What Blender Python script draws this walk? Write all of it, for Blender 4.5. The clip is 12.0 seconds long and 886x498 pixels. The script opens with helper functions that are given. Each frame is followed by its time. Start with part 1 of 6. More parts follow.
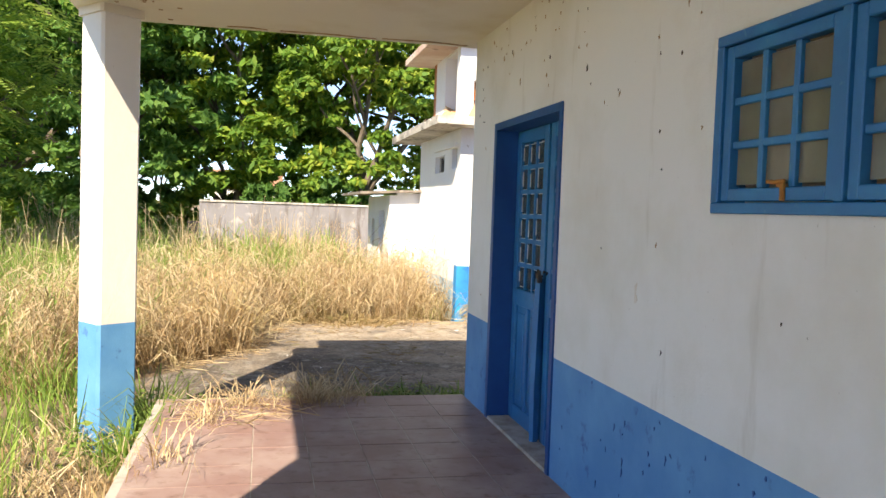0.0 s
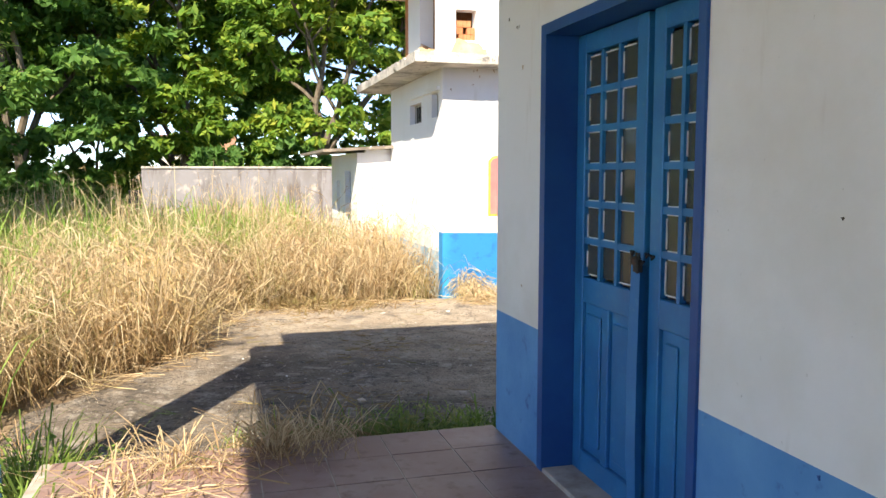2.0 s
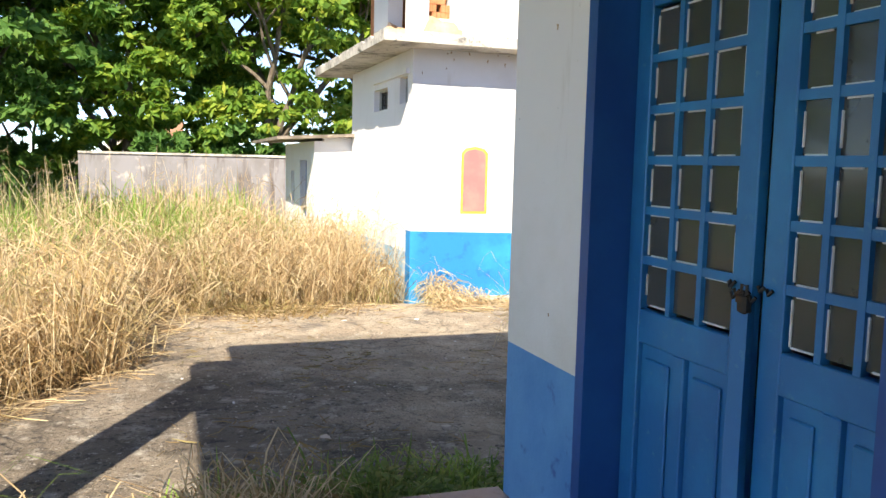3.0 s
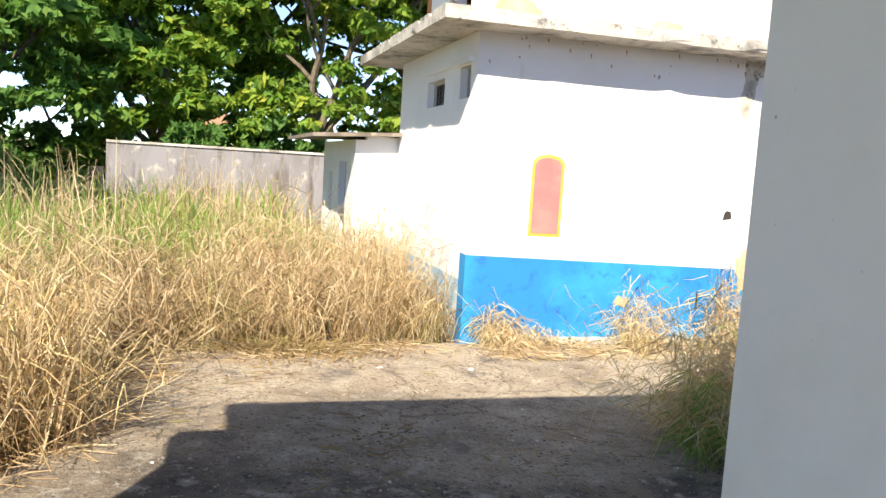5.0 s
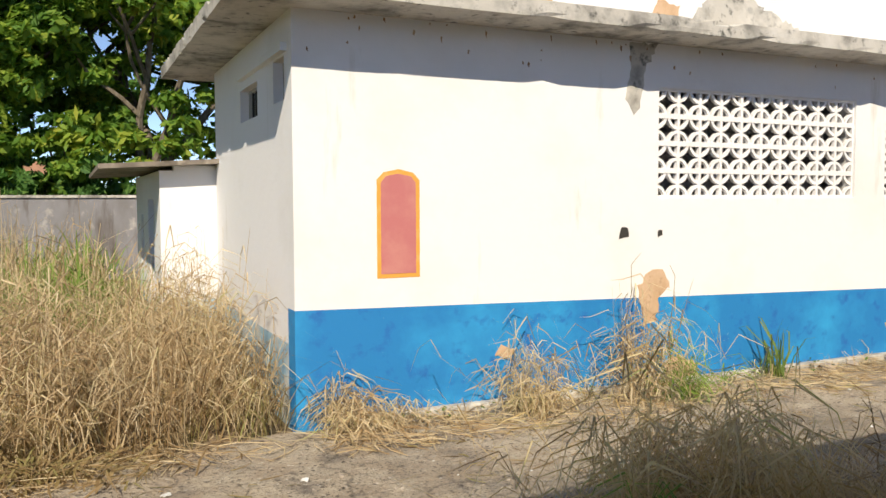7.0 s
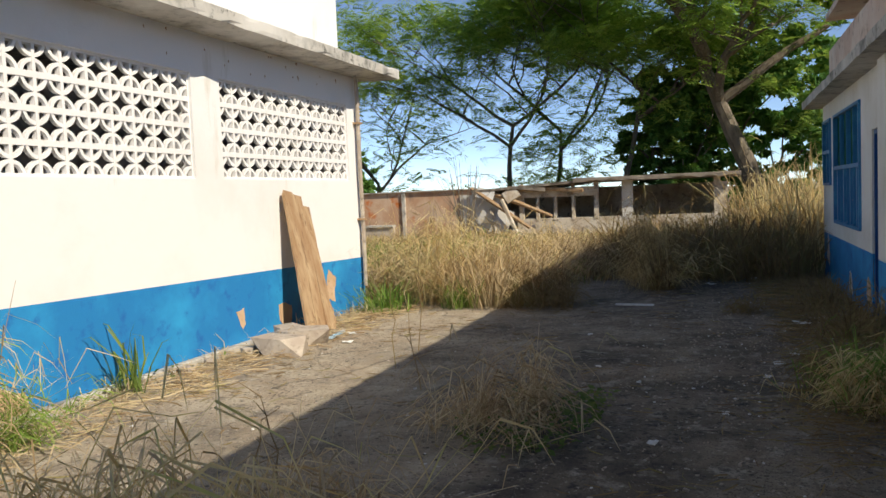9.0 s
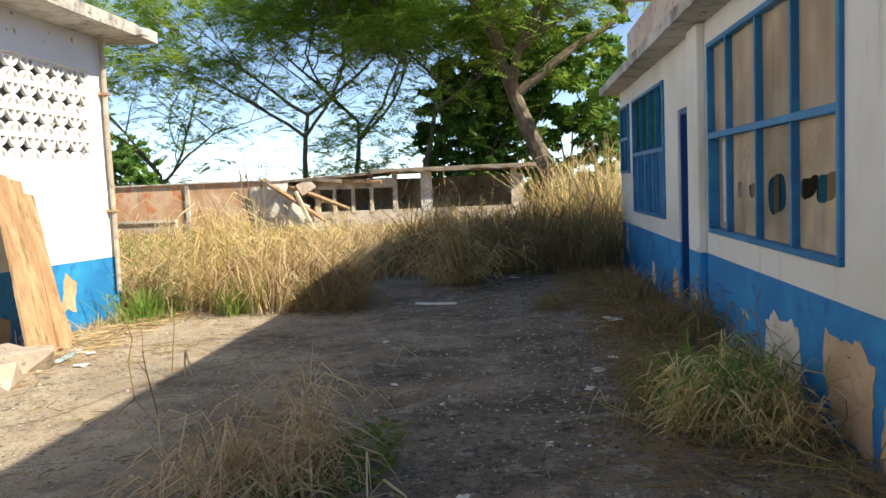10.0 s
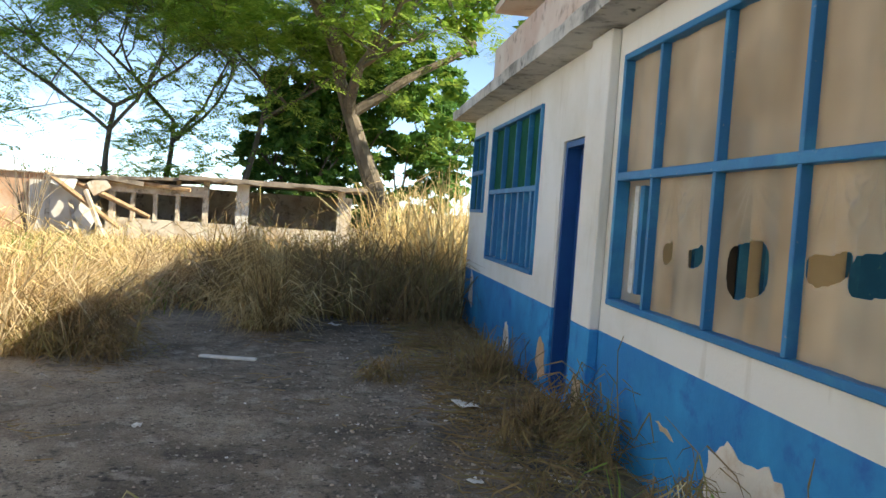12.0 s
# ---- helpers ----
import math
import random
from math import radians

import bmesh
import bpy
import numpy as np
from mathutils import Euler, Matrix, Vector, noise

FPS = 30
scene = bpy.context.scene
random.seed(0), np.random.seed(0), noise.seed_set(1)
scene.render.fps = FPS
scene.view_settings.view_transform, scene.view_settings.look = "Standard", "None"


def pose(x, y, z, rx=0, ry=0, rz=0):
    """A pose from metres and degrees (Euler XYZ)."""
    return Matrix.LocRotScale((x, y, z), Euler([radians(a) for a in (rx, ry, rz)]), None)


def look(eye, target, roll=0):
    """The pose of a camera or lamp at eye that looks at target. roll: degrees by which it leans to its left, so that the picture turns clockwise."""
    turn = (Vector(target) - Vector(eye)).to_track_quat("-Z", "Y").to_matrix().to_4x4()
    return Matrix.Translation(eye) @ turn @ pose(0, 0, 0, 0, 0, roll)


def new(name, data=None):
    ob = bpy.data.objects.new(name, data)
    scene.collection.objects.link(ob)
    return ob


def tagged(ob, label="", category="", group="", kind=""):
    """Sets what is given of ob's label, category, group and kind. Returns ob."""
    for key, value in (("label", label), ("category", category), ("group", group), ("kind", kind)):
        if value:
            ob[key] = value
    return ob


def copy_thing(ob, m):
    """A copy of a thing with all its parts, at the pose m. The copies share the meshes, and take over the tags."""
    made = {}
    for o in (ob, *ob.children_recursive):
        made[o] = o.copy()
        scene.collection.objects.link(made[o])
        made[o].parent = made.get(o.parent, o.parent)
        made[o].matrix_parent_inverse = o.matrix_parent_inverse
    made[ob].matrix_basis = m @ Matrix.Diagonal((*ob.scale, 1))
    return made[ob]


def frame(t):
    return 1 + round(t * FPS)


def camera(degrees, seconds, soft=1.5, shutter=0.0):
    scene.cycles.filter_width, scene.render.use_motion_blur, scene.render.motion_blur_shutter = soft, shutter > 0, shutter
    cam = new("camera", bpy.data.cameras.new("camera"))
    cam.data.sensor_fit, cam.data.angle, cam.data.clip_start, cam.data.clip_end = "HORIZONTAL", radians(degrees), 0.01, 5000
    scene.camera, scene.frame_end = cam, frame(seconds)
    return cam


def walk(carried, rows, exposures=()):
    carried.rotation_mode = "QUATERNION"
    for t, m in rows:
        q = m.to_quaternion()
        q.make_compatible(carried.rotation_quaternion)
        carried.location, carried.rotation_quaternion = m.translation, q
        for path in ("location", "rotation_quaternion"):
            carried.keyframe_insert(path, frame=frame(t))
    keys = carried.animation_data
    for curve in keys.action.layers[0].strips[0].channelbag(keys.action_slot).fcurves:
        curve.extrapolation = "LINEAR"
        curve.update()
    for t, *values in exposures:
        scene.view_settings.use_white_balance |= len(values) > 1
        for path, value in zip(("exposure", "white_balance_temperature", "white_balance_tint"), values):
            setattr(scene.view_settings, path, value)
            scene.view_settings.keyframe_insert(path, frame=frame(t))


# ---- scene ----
cam = camera(57.5, 12.0)

PATH = [
    (0, (-1.652, 1.301, 1.779), (-1.214, 3.251, 1.685), 2.0),
    (0.5, (-1.628, 1.837, 1.77), (-1.15, 3.775, 1.645), 1.1),
    (1, (-1.629, 2.36, 1.751), (-1.138, 4.292, 1.598), 0.9),
    (1.5, (-1.536, 2.896, 1.719), (-0.98, 4.81, 1.551), 0.3),
    (2, (-1.504, 3.377, 1.74), (-0.972, 5.296, 1.548), -0.0),
    (2.5, (-1.43, 3.853, 1.754), (-0.794, 5.738, 1.551), 0.7),
    (3, (-1.428, 4.429, 1.731), (-0.78, 6.309, 1.523), 1.3),
    (3.5, (-1.468, 4.934, 1.749), (-0.846, 6.821, 1.52), 1.1),
    (5.5, (-0.784, 6.759, 1.805), (-0.235, 8.671, 1.609), 4.2),
    (6, (-0.532, 7.283, 1.79), (0.098, 9.176, 1.646), 5.7),
    (6.5, (-0.315, 7.721, 1.796), (0.393, 9.586, 1.661), 2.6),
    (6.7, (-0.217, 7.875, 1.776), (0.491, 9.742, 1.648), 1.1),
    (8.3, (0.559, 9.1, 1.378), (2.307, 10.066, 1.269), -3.0),
    (8.5, (0.662, 9.16, 1.364), (2.444, 10.062, 1.252), -3.1),
    (9, (0.912, 9.281, 1.465), (2.795, 9.942, 1.337), -2.4),
    (9.5, (1.445, 9.276, 1.417), (3.363, 9.828, 1.288), -3.7),
    (10, (2.232, 9.422, 1.36), (4.217, 9.609, 1.199), -2.4),
    (10.5, (2.895, 9.445, 1.311), (4.887, 9.327, 1.175), -1.0),
    (11, (3.346, 9.447, 1.327), (5.339, 9.348, 1.189), -0.9),
    (11.5, (3.783, 9.486, 1.344), (5.777, 9.381, 1.223), 4.5),
    (12, (4.301, 9.519, 1.354), (6.282, 9.261, 1.267), 4.1),
]
EXPOSURE = [(0, 1.42, 8300, 13), (2, 1.46, 8000, 12), (3.5, 1.48, 7800, 11), (5.5, 1.12, 7800, 11), (6.5, 0.52, 7800, 10), (8.5, 0.3, 7700, 9), (9.5, 0.4, 7900, 8), (10.0, 1.05, 8100, 8), (10.5, 1.35, 8200, 8), (11, 1.48, 8200, 6), (12, 1.5, 8200, 5)]
walk(cam, [(t, look(eye, target, roll)) for t, eye, target, roll in PATH], EXPOSURE)

# ---- world, sun, exposure ----
SUN_WAY = Vector((0.55, 1.107, -1.0)).normalized()
world = bpy.data.worlds.new("sky")
scene.world = world
world.use_nodes = True
wn = world.node_tree.nodes
sky = wn.new("ShaderNodeTexSky")
sky.sky_type = "NISHITA"
sky.sun_disc = False
sky.sun_elevation = math.asin(-SUN_WAY.z)
sky.sun_rotation = math.atan2(-SUN_WAY.x, -SUN_WAY.y)
sky.air_density, sky.dust_density, sky.ozone_density = 1.0, 0.0, 3.0
sky.altitude = 6500.0
wn["Background"].inputs[1].default_value = 0.15
world.node_tree.links.new(sky.outputs[0], wn["Background"].inputs[0])
sun = new("sun", bpy.data.lights.new("sun", "SUN"))
sun.data.energy, sun.data.angle, sun.data.color = 4.0, radians(0.53), (1.0, 0.97, 0.91)
sun.matrix_world = look(-SUN_WAY * 60, (0, 0, 0))


# ---- materials ----
def shader(name, rough=0.8, metal=0.0):
    m = bpy.data.materials.new(name)
    m.use_nodes = True
    b = m.node_tree.nodes["Principled BSDF"]
    b.inputs["Roughness"].default_value, b.inputs["Metallic"].default_value = rough, metal
    return m, m.node_tree, b


def rgba(c):
    return (c[0], c[1], c[2], 1.0)


def mix_rgb(nt, fac, a, b):
    n = nt.nodes.new("ShaderNodeMix")
    n.data_type = "RGBA"
    for sock, v in ((n.inputs[0], fac), (n.inputs[6], a), (n.inputs[7], b)):
        if isinstance(v, bpy.types.NodeSocket):
            nt.links.new(v, sock)
        else:
            sock.default_value = v if isinstance(v, float) else rgba(v)
    return n.outputs[2]


def noise_fac(nt, scale, lo, hi, detail=6.0, rough=0.6, stretch=None, seed=0.0):
    n = nt.nodes.new("ShaderNodeTexNoise")
    n.inputs["Scale"].default_value, n.inputs["Detail"].default_value, n.inputs["Roughness"].default_value = scale, detail, rough
    tc = nt.nodes.new("ShaderNodeNewGeometry")
    mp = nt.nodes.new("ShaderNodeMapping")
    mp.inputs["Location"].default_value = (seed, seed * 0.7, seed * 1.3)
    if stretch:
        mp.inputs["Scale"].default_value = stretch
    nt.links.new(tc.outputs["Position"], mp.inputs[0])
    nt.links.new(mp.outputs[0], n.inputs["Vector"])
    r = nt.nodes.new("ShaderNodeMapRange")
    r.inputs[1].default_value, r.inputs[2].default_value = lo, hi
    nt.links.new(n.outputs[0], r.inputs[0])
    return r.outputs[0]


def bump(nt, b, facs, strength=0.3, distance=0.01):
    prev = None
    for f, d in facs:
        n = nt.nodes.new("ShaderNodeBump")
        n.inputs["Strength"].default_value, n.inputs["Distance"].default_value = strength, d
        nt.links.new(f, n.inputs["Height"])
        if prev:
            nt.links.new(prev, n.inputs["Normal"])
        prev = n.outputs[0]
    nt.links.new(prev, b.inputs["Normal"])


def surface(name, base, layers=(), rough=0.8, bumps=(), metal=0.0, strength=0.4):
    """layers: (colour, noise scale, low, high, stretch); bumps: (noise scale, depth)."""
    m, nt, b = shader(name, rough, metal)
    col, k = base, 3.0
    for c, sc, lo, hi, st in layers:
        k += 7.3
        col = mix_rgb(nt, noise_fac(nt, sc, lo, hi, stretch=st, seed=k), col, c)
    if isinstance(col, tuple):
        b.inputs["Base Color"].default_value = rgba(col)
    else:
        nt.links.new(col, b.inputs["Base Color"])
    if bumps:
        bump(nt, b, [(noise_fac(nt, s, 0.2, 0.8, seed=k + s), d) for s, d in bumps], strength)
    return m


def blades(name, ramp, rough=0.7, through_light=0.35, patch_scale=1.3):
    """Leaf and grass material: a colour per leaf out of a ramp, some light through it."""
    m, nt, b = shader(name, rough)
    g = nt.nodes.new("ShaderNodeNewGeometry")
    r = nt.nodes.new("ShaderNodeValToRGB")
    while len(r.color_ramp.elements) < len(ramp):
        r.color_ramp.elements.new(0.5)
    for e, (p, c) in zip(r.color_ramp.elements, ramp):
        e.position, e.color = p, rgba(c)
    add = nt.nodes.new("ShaderNodeMath")
    add.operation = "MULTIPLY_ADD"
    add.inputs[1].default_value, add.inputs[2].default_value = 0.55, -0.05
    nt.links.new(g.outputs["Random Per Island"], add.inputs[0])
    add2 = nt.nodes.new("ShaderNodeMath")
    add2.operation = "MULTIPLY_ADD"
    add2.inputs[1].default_value = 0.5
    nt.links.new(noise_fac(nt, patch_scale, 0.3, 0.7, seed=5.0), add2.inputs[0])
    nt.links.new(add.outputs[0], add2.inputs[2])
    nt.links.new(add2.outputs[0], r.inputs[0])
    nt.links.new(r.outputs[0], b.inputs["Base Color"])
    t = nt.nodes.new("ShaderNodeBsdfTranslucent")
    nt.links.new(r.outputs[0], t.inputs[0])
    mx = nt.nodes.new("ShaderNodeMixShader")
    mx.inputs[0].default_value = through_light
    nt.links.new(b.outputs[0], mx.inputs[1])
    nt.links.new(t.outputs[0], mx.inputs[2])
    nt.links.new(mx.outputs[0], nt.nodes["Material Output"].inputs[0])
    return m


STREAK = (1.0, 1.0, 0.16)
M = {}
M["white"] = surface("white_plaster_paint", (0.78, 0.76, 0.72), [((0.66, 0.62, 0.54), 0.9, 0.48, 0.72, None), ((0.55, 0.50, 0.42), 5.0, 0.60, 0.80, STREAK), ((0.30, 0.26, 0.2), 38.0, 0.70, 0.78, None)], 0.85, [(14, 0.006), (90, 0.002)])
M["white_b"] = surface("limewashed_plaster", (0.82, 0.81, 0.81), [((0.74, 0.72, 0.70), 0.7, 0.5, 0.75, None), ((0.58, 0.55, 0.48), 4.0, 0.64, 0.82, STREAK)], 0.9, [(9, 0.008), (70, 0.002)])
M["ceiling"] = surface("cream_ceiling_paint", (0.74, 0.70, 0.62), [((0.62, 0.55, 0.42), 1.1, 0.5, 0.75, None), ((0.2, 0.15, 0.1), 9.0, 0.74, 0.8, None)], 0.9, [(30, 0.002)])
M["blue_faded"] = surface("faded_blue_wall_paint", (0.06, 0.24, 0.50), [((0.11, 0.33, 0.58), 1.6, 0.4, 0.7, None), ((0.04, 0.12, 0.33), 9.0, 0.62, 0.74, None), ((0.35, 0.42, 0.5), 30.0, 0.7, 0.8, None)], 0.7, [(14, 0.006), (80, 0.002)])
M["blue_wall"] = surface("royal_blue_wall_paint", (0.004, 0.20, 0.50), [((0.012, 0.33, 0.66), 1.3, 0.45, 0.7, None), ((0.008, 0.12, 0.42), 6.0, 0.55, 0.72, None), ((0.35, 0.48, 0.62), 26.0, 0.72, 0.8, None)], 0.65, [(12, 0.006), (80, 0.002)])
M["blue_pale"] = surface("pale_blue_wall_paint", (0.30, 0.50, 0.66), [((0.6, 0.62, 0.6), 3.0, 0.5, 0.65, None)], 0.8, [(12, 0.006)])
M["blue_wood"] = surface("blue_gloss_wood_paint", (0.003, 0.135, 0.34), [((0.008, 0.21, 0.44), 2.2, 0.45, 0.7, None), ((0.06, 0.24, 0.36), 24.0, 0.62, 0.75, None)], 0.42, [(25, 0.002)])
M["blue_dark"] = surface("dark_blue_frame_paint", (0.002, 0.055, 0.22), [((0.004, 0.09, 0.29), 2.0, 0.4, 0.7, None)], 0.45, [(25, 0.002)])
M["blue_frame"] = surface("blue_window_frame_paint", (0.006, 0.16, 0.37), [((0.025, 0.27, 0.48), 3.0, 0.5, 0.7, None), ((0.25, 0.3, 0.33), 30.0, 0.66, 0.76, None)], 0.5, [(30, 0.002)])
M["concrete"] = surface("weathered_concrete_slab", (0.52, 0.49, 0.44), [((0.20, 0.19, 0.17), 3.0, 0.46, 0.66, None), ((0.10, 0.10, 0.09), 11.0, 0.56, 0.7, None), ((0.68, 0.65, 0.6), 1.2, 0.5, 0.7, None)], 0.92, [(18, 0.01), (80, 0.003)])
M["yard"] = surface("worn_yard_concrete", (0.155, 0.125, 0.095), [((0.25, 0.21, 0.165), 0.8, 0.46, 0.64, None), ((0.075, 0.062, 0.05), 1.3, 0.48, 0.66, None), ((0.36, 0.33, 0.28), 5.0, 0.54, 0.66, None), ((0.05, 0.044, 0.038), 11.0, 0.54, 0.68, None), ((0.50, 0.47, 0.41), 24.0, 0.62, 0.69, None), ((0.06, 0.05, 0.042), 55.0, 0.62, 0.72, None)], 0.92, [(5, 0.03), (24, 0.02), (90, 0.008)], strength=0.8)


def sand_over(m, colour, pale):
    """Blown sand over a paving, thickest towards the foot of the opposite wall and the west edge."""
    nt = m.node_tree
    b = nt.nodes["Principled BSDF"]
    old = b.inputs["Base Color"].links[0].from_socket
    g, xyz = nt.nodes.new("ShaderNodeNewGeometry"), nt.nodes.new("ShaderNodeSeparateXYZ")
    nt.links.new(g.outputs["Position"], xyz.inputs[0])
    r = nt.nodes.new("ShaderNodeMapRange")
    r.inputs[1].default_value, r.inputs[2].default_value = 10.2, 13.6
    nt.links.new(xyz.outputs["Y"], r.inputs[0])
    f = nt.nodes.new("ShaderNodeMath")
    f.operation = "MULTIPLY_ADD"
    f.inputs[1].default_value, f.use_clamp = 1.1, True
    nt.links.new(noise_fac(nt, 1.1, 0.35, 0.75, seed=31.0), f.inputs[0])
    sub = nt.nodes.new("ShaderNodeMath")
    sub.operation = "SUBTRACT"
    sub.inputs[1].default_value = 0.25
    nt.links.new(r.outputs[0], sub.inputs[0])
    nt.links.new(sub.outputs[0], f.inputs[2])
    sand = mix_rgb(nt, noise_fac(nt, 3.5, 0.4, 0.7, seed=37.0), colour, pale)
    sand = mix_rgb(nt, noise_fac(nt, 2.2, 0.55, 0.68, seed=43.0, detail=9.0), sand, (0.21, 0.18, 0.15))
    sand = mix_rgb(nt, noise_fac(nt, 9.0, 0.58, 0.68, seed=47.0, detail=9.0), sand, (0.15, 0.125, 0.10))
    sand = mix_rgb(nt, noise_fac(nt, 30.0, 0.58, 0.68, seed=41.0), sand, (0.11, 0.085, 0.065))
    sand = mix_rgb(nt, noise_fac(nt, 22.0, 0.62, 0.70, seed=53.0), sand, (0.66, 0.61, 0.53))
    col = mix_rgb(nt, f.outputs[0], old, sand)
    # pale stone chips and dark pits, then fine cracks
    for scale, size, share, c in ((34.0, 0.24, 0.86, (0.42, 0.39, 0.34)), (60.0, 0.28, 0.78, (0.36, 0.33, 0.28)), (26.0, 0.34, 0.72, (0.045, 0.038, 0.03)), (75.0, 0.36, 0.55, (0.06, 0.05, 0.04))):
        v = nt.nodes.new("ShaderNodeTexVoronoi")
        v.inputs["Scale"].default_value = scale
        nt.links.new(g.outputs["Position"], v.inputs["Vector"])
        near = nt.nodes.new("ShaderNodeMath")
        near.operation = "LESS_THAN"
        near.inputs[1].default_value = size
        nt.links.new(v.outputs["Distance"], near.inputs[0])
        sep = nt.nodes.new("ShaderNodeSeparateColor")
        nt.links.new(v.outputs["Color"], sep.inputs[0])
        some = nt.nodes.new("ShaderNodeMath")
        some.operation = "GREATER_THAN"
        some.inputs[1].default_value = share
        nt.links.new(sep.outputs[0], some.inputs[0])
        both = nt.nodes.new("ShaderNodeMath")
        both.operation = "MULTIPLY"
        nt.links.new(near.outputs[0], both.inputs[0])
        nt.links.new(some.outputs[0], both.inputs[1])
        part_of = nt.nodes.new("ShaderNodeMath")
        part_of.operation = "MULTIPLY"
        nt.links.new(both.outputs[0], part_of.inputs[0])
        nt.links.new(noise_fac(nt, 1.6, 0.36, 0.62, seed=scale), part_of.inputs[1])
        col = mix_rgb(nt, part_of.outputs[0], col, c)
    warp = nt.nodes.new("ShaderNodeTexNoise")
    warp.inputs["Scale"].default_value, warp.inputs["Detail"].default_value = 2.5, 5.0
    nt.links.new(g.outputs["Position"], warp.inputs["Vector"])
    add = nt.nodes.new("ShaderNodeVectorMath")
    add.operation = "MULTIPLY_ADD"
    add.inputs[1].default_value = (0.5, 0.5, 0.0)
    nt.links.new(warp.outputs["Color"], add.inputs[0])
    nt.links.new(g.outputs["Position"], add.inputs[2])
    v = nt.nodes.new("ShaderNodeTexVoronoi")
    v.feature = "DISTANCE_TO_EDGE"
    v.inputs["Scale"].default_value = 0.55
    nt.links.new(add.outputs[0], v.inputs["Vector"])
    crack = nt.nodes.new("ShaderNodeMapRange")
    crack.inputs[1].default_value, crack.inputs[2].default_value, crack.inputs[3].default_value, crack.inputs[4].default_value = 0.002, 0.007, 0.45, 0.0
    nt.links.new(v.outputs["Distance"], crack.inputs[0])
    nt.links.new(mix_rgb(nt, crack.outputs[0], col, (0.05, 0.042, 0.033)), b.inputs["Base Color"])


sand_over(M["yard"], (0.40, 0.32, 0.235), (0.52, 0.45, 0.35))
M["dirt"] = surface("dry_earth", (0.22, 0.155, 0.095), [((0.32, 0.24, 0.15), 1.0, 0.4, 0.65, None), ((0.09, 0.085, 0.04), 2.6, 0.5, 0.7, None)], 0.95, [(6, 0.03), (50, 0.01)], strength=0.7)
M["tile"] = surface("dull_red_floor_tile", (0.28, 0.175, 0.155), [((0.38, 0.29, 0.26), 2.3, 0.42, 0.7, None), ((0.2, 0.12, 0.10), 12.0, 0.55, 0.75, None)], 0.55, [(40, 0.001)])
M["grout"] = surface("pale_grout", (0.47, 0.42, 0.37), [((0.25, 0.2, 0.16), 5.0, 0.45, 0.7, None)], 0.95, [(60, 0.002)])
M["brick"] = surface("red_hollow_brick", (0.45, 0.17, 0.07), [((0.56, 0.26, 0.12), 6.0, 0.45, 0.7, None), ((0.25, 0.1, 0.05), 20.0, 0.6, 0.75, None)], 0.9, [(30, 0.006)])
M["peeled"] = surface("bare_tan_render", (0.55, 0.36, 0.22), [((0.68, 0.5, 0.36), 3.0, 0.45, 0.7, None), ((0.38, 0.24, 0.14), 14.0, 0.58, 0.75, None)], 0.95, [(30, 0.006)])
M["undercoat"] = surface("flaking_white_undercoat", (0.72, 0.66, 0.58), [((0.55, 0.43, 0.32), 6.0, 0.5, 0.7, None)], 0.92, [(30, 0.006)])
M["pink"] = surface("dusty_pink_sign_paint", (0.52, 0.17, 0.17), [((0.60, 0.26, 0.22), 3.0, 0.4, 0.7, None)], 0.85, [(20, 0.003)])
M["orange"] = surface("orange_border_paint", (0.74, 0.36, 0.07), [((0.80, 0.50, 0.2), 5.0, 0.5, 0.75, None)], 0.85, [(20, 0.003)])
M["parapet"] = surface("stained_peach_parapet", (0.60, 0.42, 0.33), [((0.72, 0.62, 0.54), 1.1, 0.4, 0.65, None), ((0.30, 0.2, 0.15), 5.0, 0.56, 0.72, None)], 0.95, [(12, 0.01)])
M["timber"] = surface("weathered_plank", (0.36, 0.22, 0.12), [((0.50, 0.36, 0.22), 9.0, 0.42, 0.66, (1, 1, 0.08)), ((0.2, 0.11, 0.06), 22.0, 0.55, 0.7, (1, 1, 0.06))], 0.85, [(40, 0.006)])
M["rust"] = surface("rust", (0.35, 0.13, 0.03), [((0.6, 0.28, 0.05), 18.0, 0.45, 0.65, None)], 0.9, [(40, 0.004)])
M["iron"] = surface("dark_iron", (0.04, 0.035, 0.03), [((0.12, 0.06, 0.03), 20.0, 0.5, 0.7, None)], 0.6, [(60, 0.002)], 0.6)
M["stone"] = surface("rubble_stone", (0.40, 0.33, 0.27), [((0.55, 0.48, 0.4), 6.0, 0.45, 0.7, None), ((0.2, 0.17, 0.14), 14.0, 0.55, 0.7, None)], 0.95, [(14, 0.012)])
M["litter"] = surface("white_plastic_litter", (0.72, 0.72, 0.70), [((0.55, 0.53, 0.5), 12.0, 0.5, 0.7, None)], 0.6, [(30, 0.004)])
# near-black that puts the dark of unlit rooms into colour; also the stained gate post
M["dark"] = surface("unlit_interior_and_dark_stain", (0.035, 0.032, 0.03), [((0.06, 0.055, 0.05), 1.0, 0.4, 0.7, None)], 0.95)
M["cream"] = surface("cream_interior_paint", (0.70, 0.60, 0.42), [((0.58, 0.47, 0.3), 1.5, 0.45, 0.7, None)], 0.85, [(12, 0.004)])
# stained render; its base grey is darkened to carry the shade of trees
M["boundary"] = surface("stained_tree_shaded_boundary_render", (0.25, 0.245, 0.26), [((0.20, 0.19, 0.19), 1.2, 0.42, 0.62, (1, 1, 0.5)), ((0.12, 0.10, 0.09), 4.0, 0.52, 0.68, STREAK), ((0.52, 0.48, 0.44), 2.0, 0.60, 0.74, None)], 0.95, [(10, 0.012)])
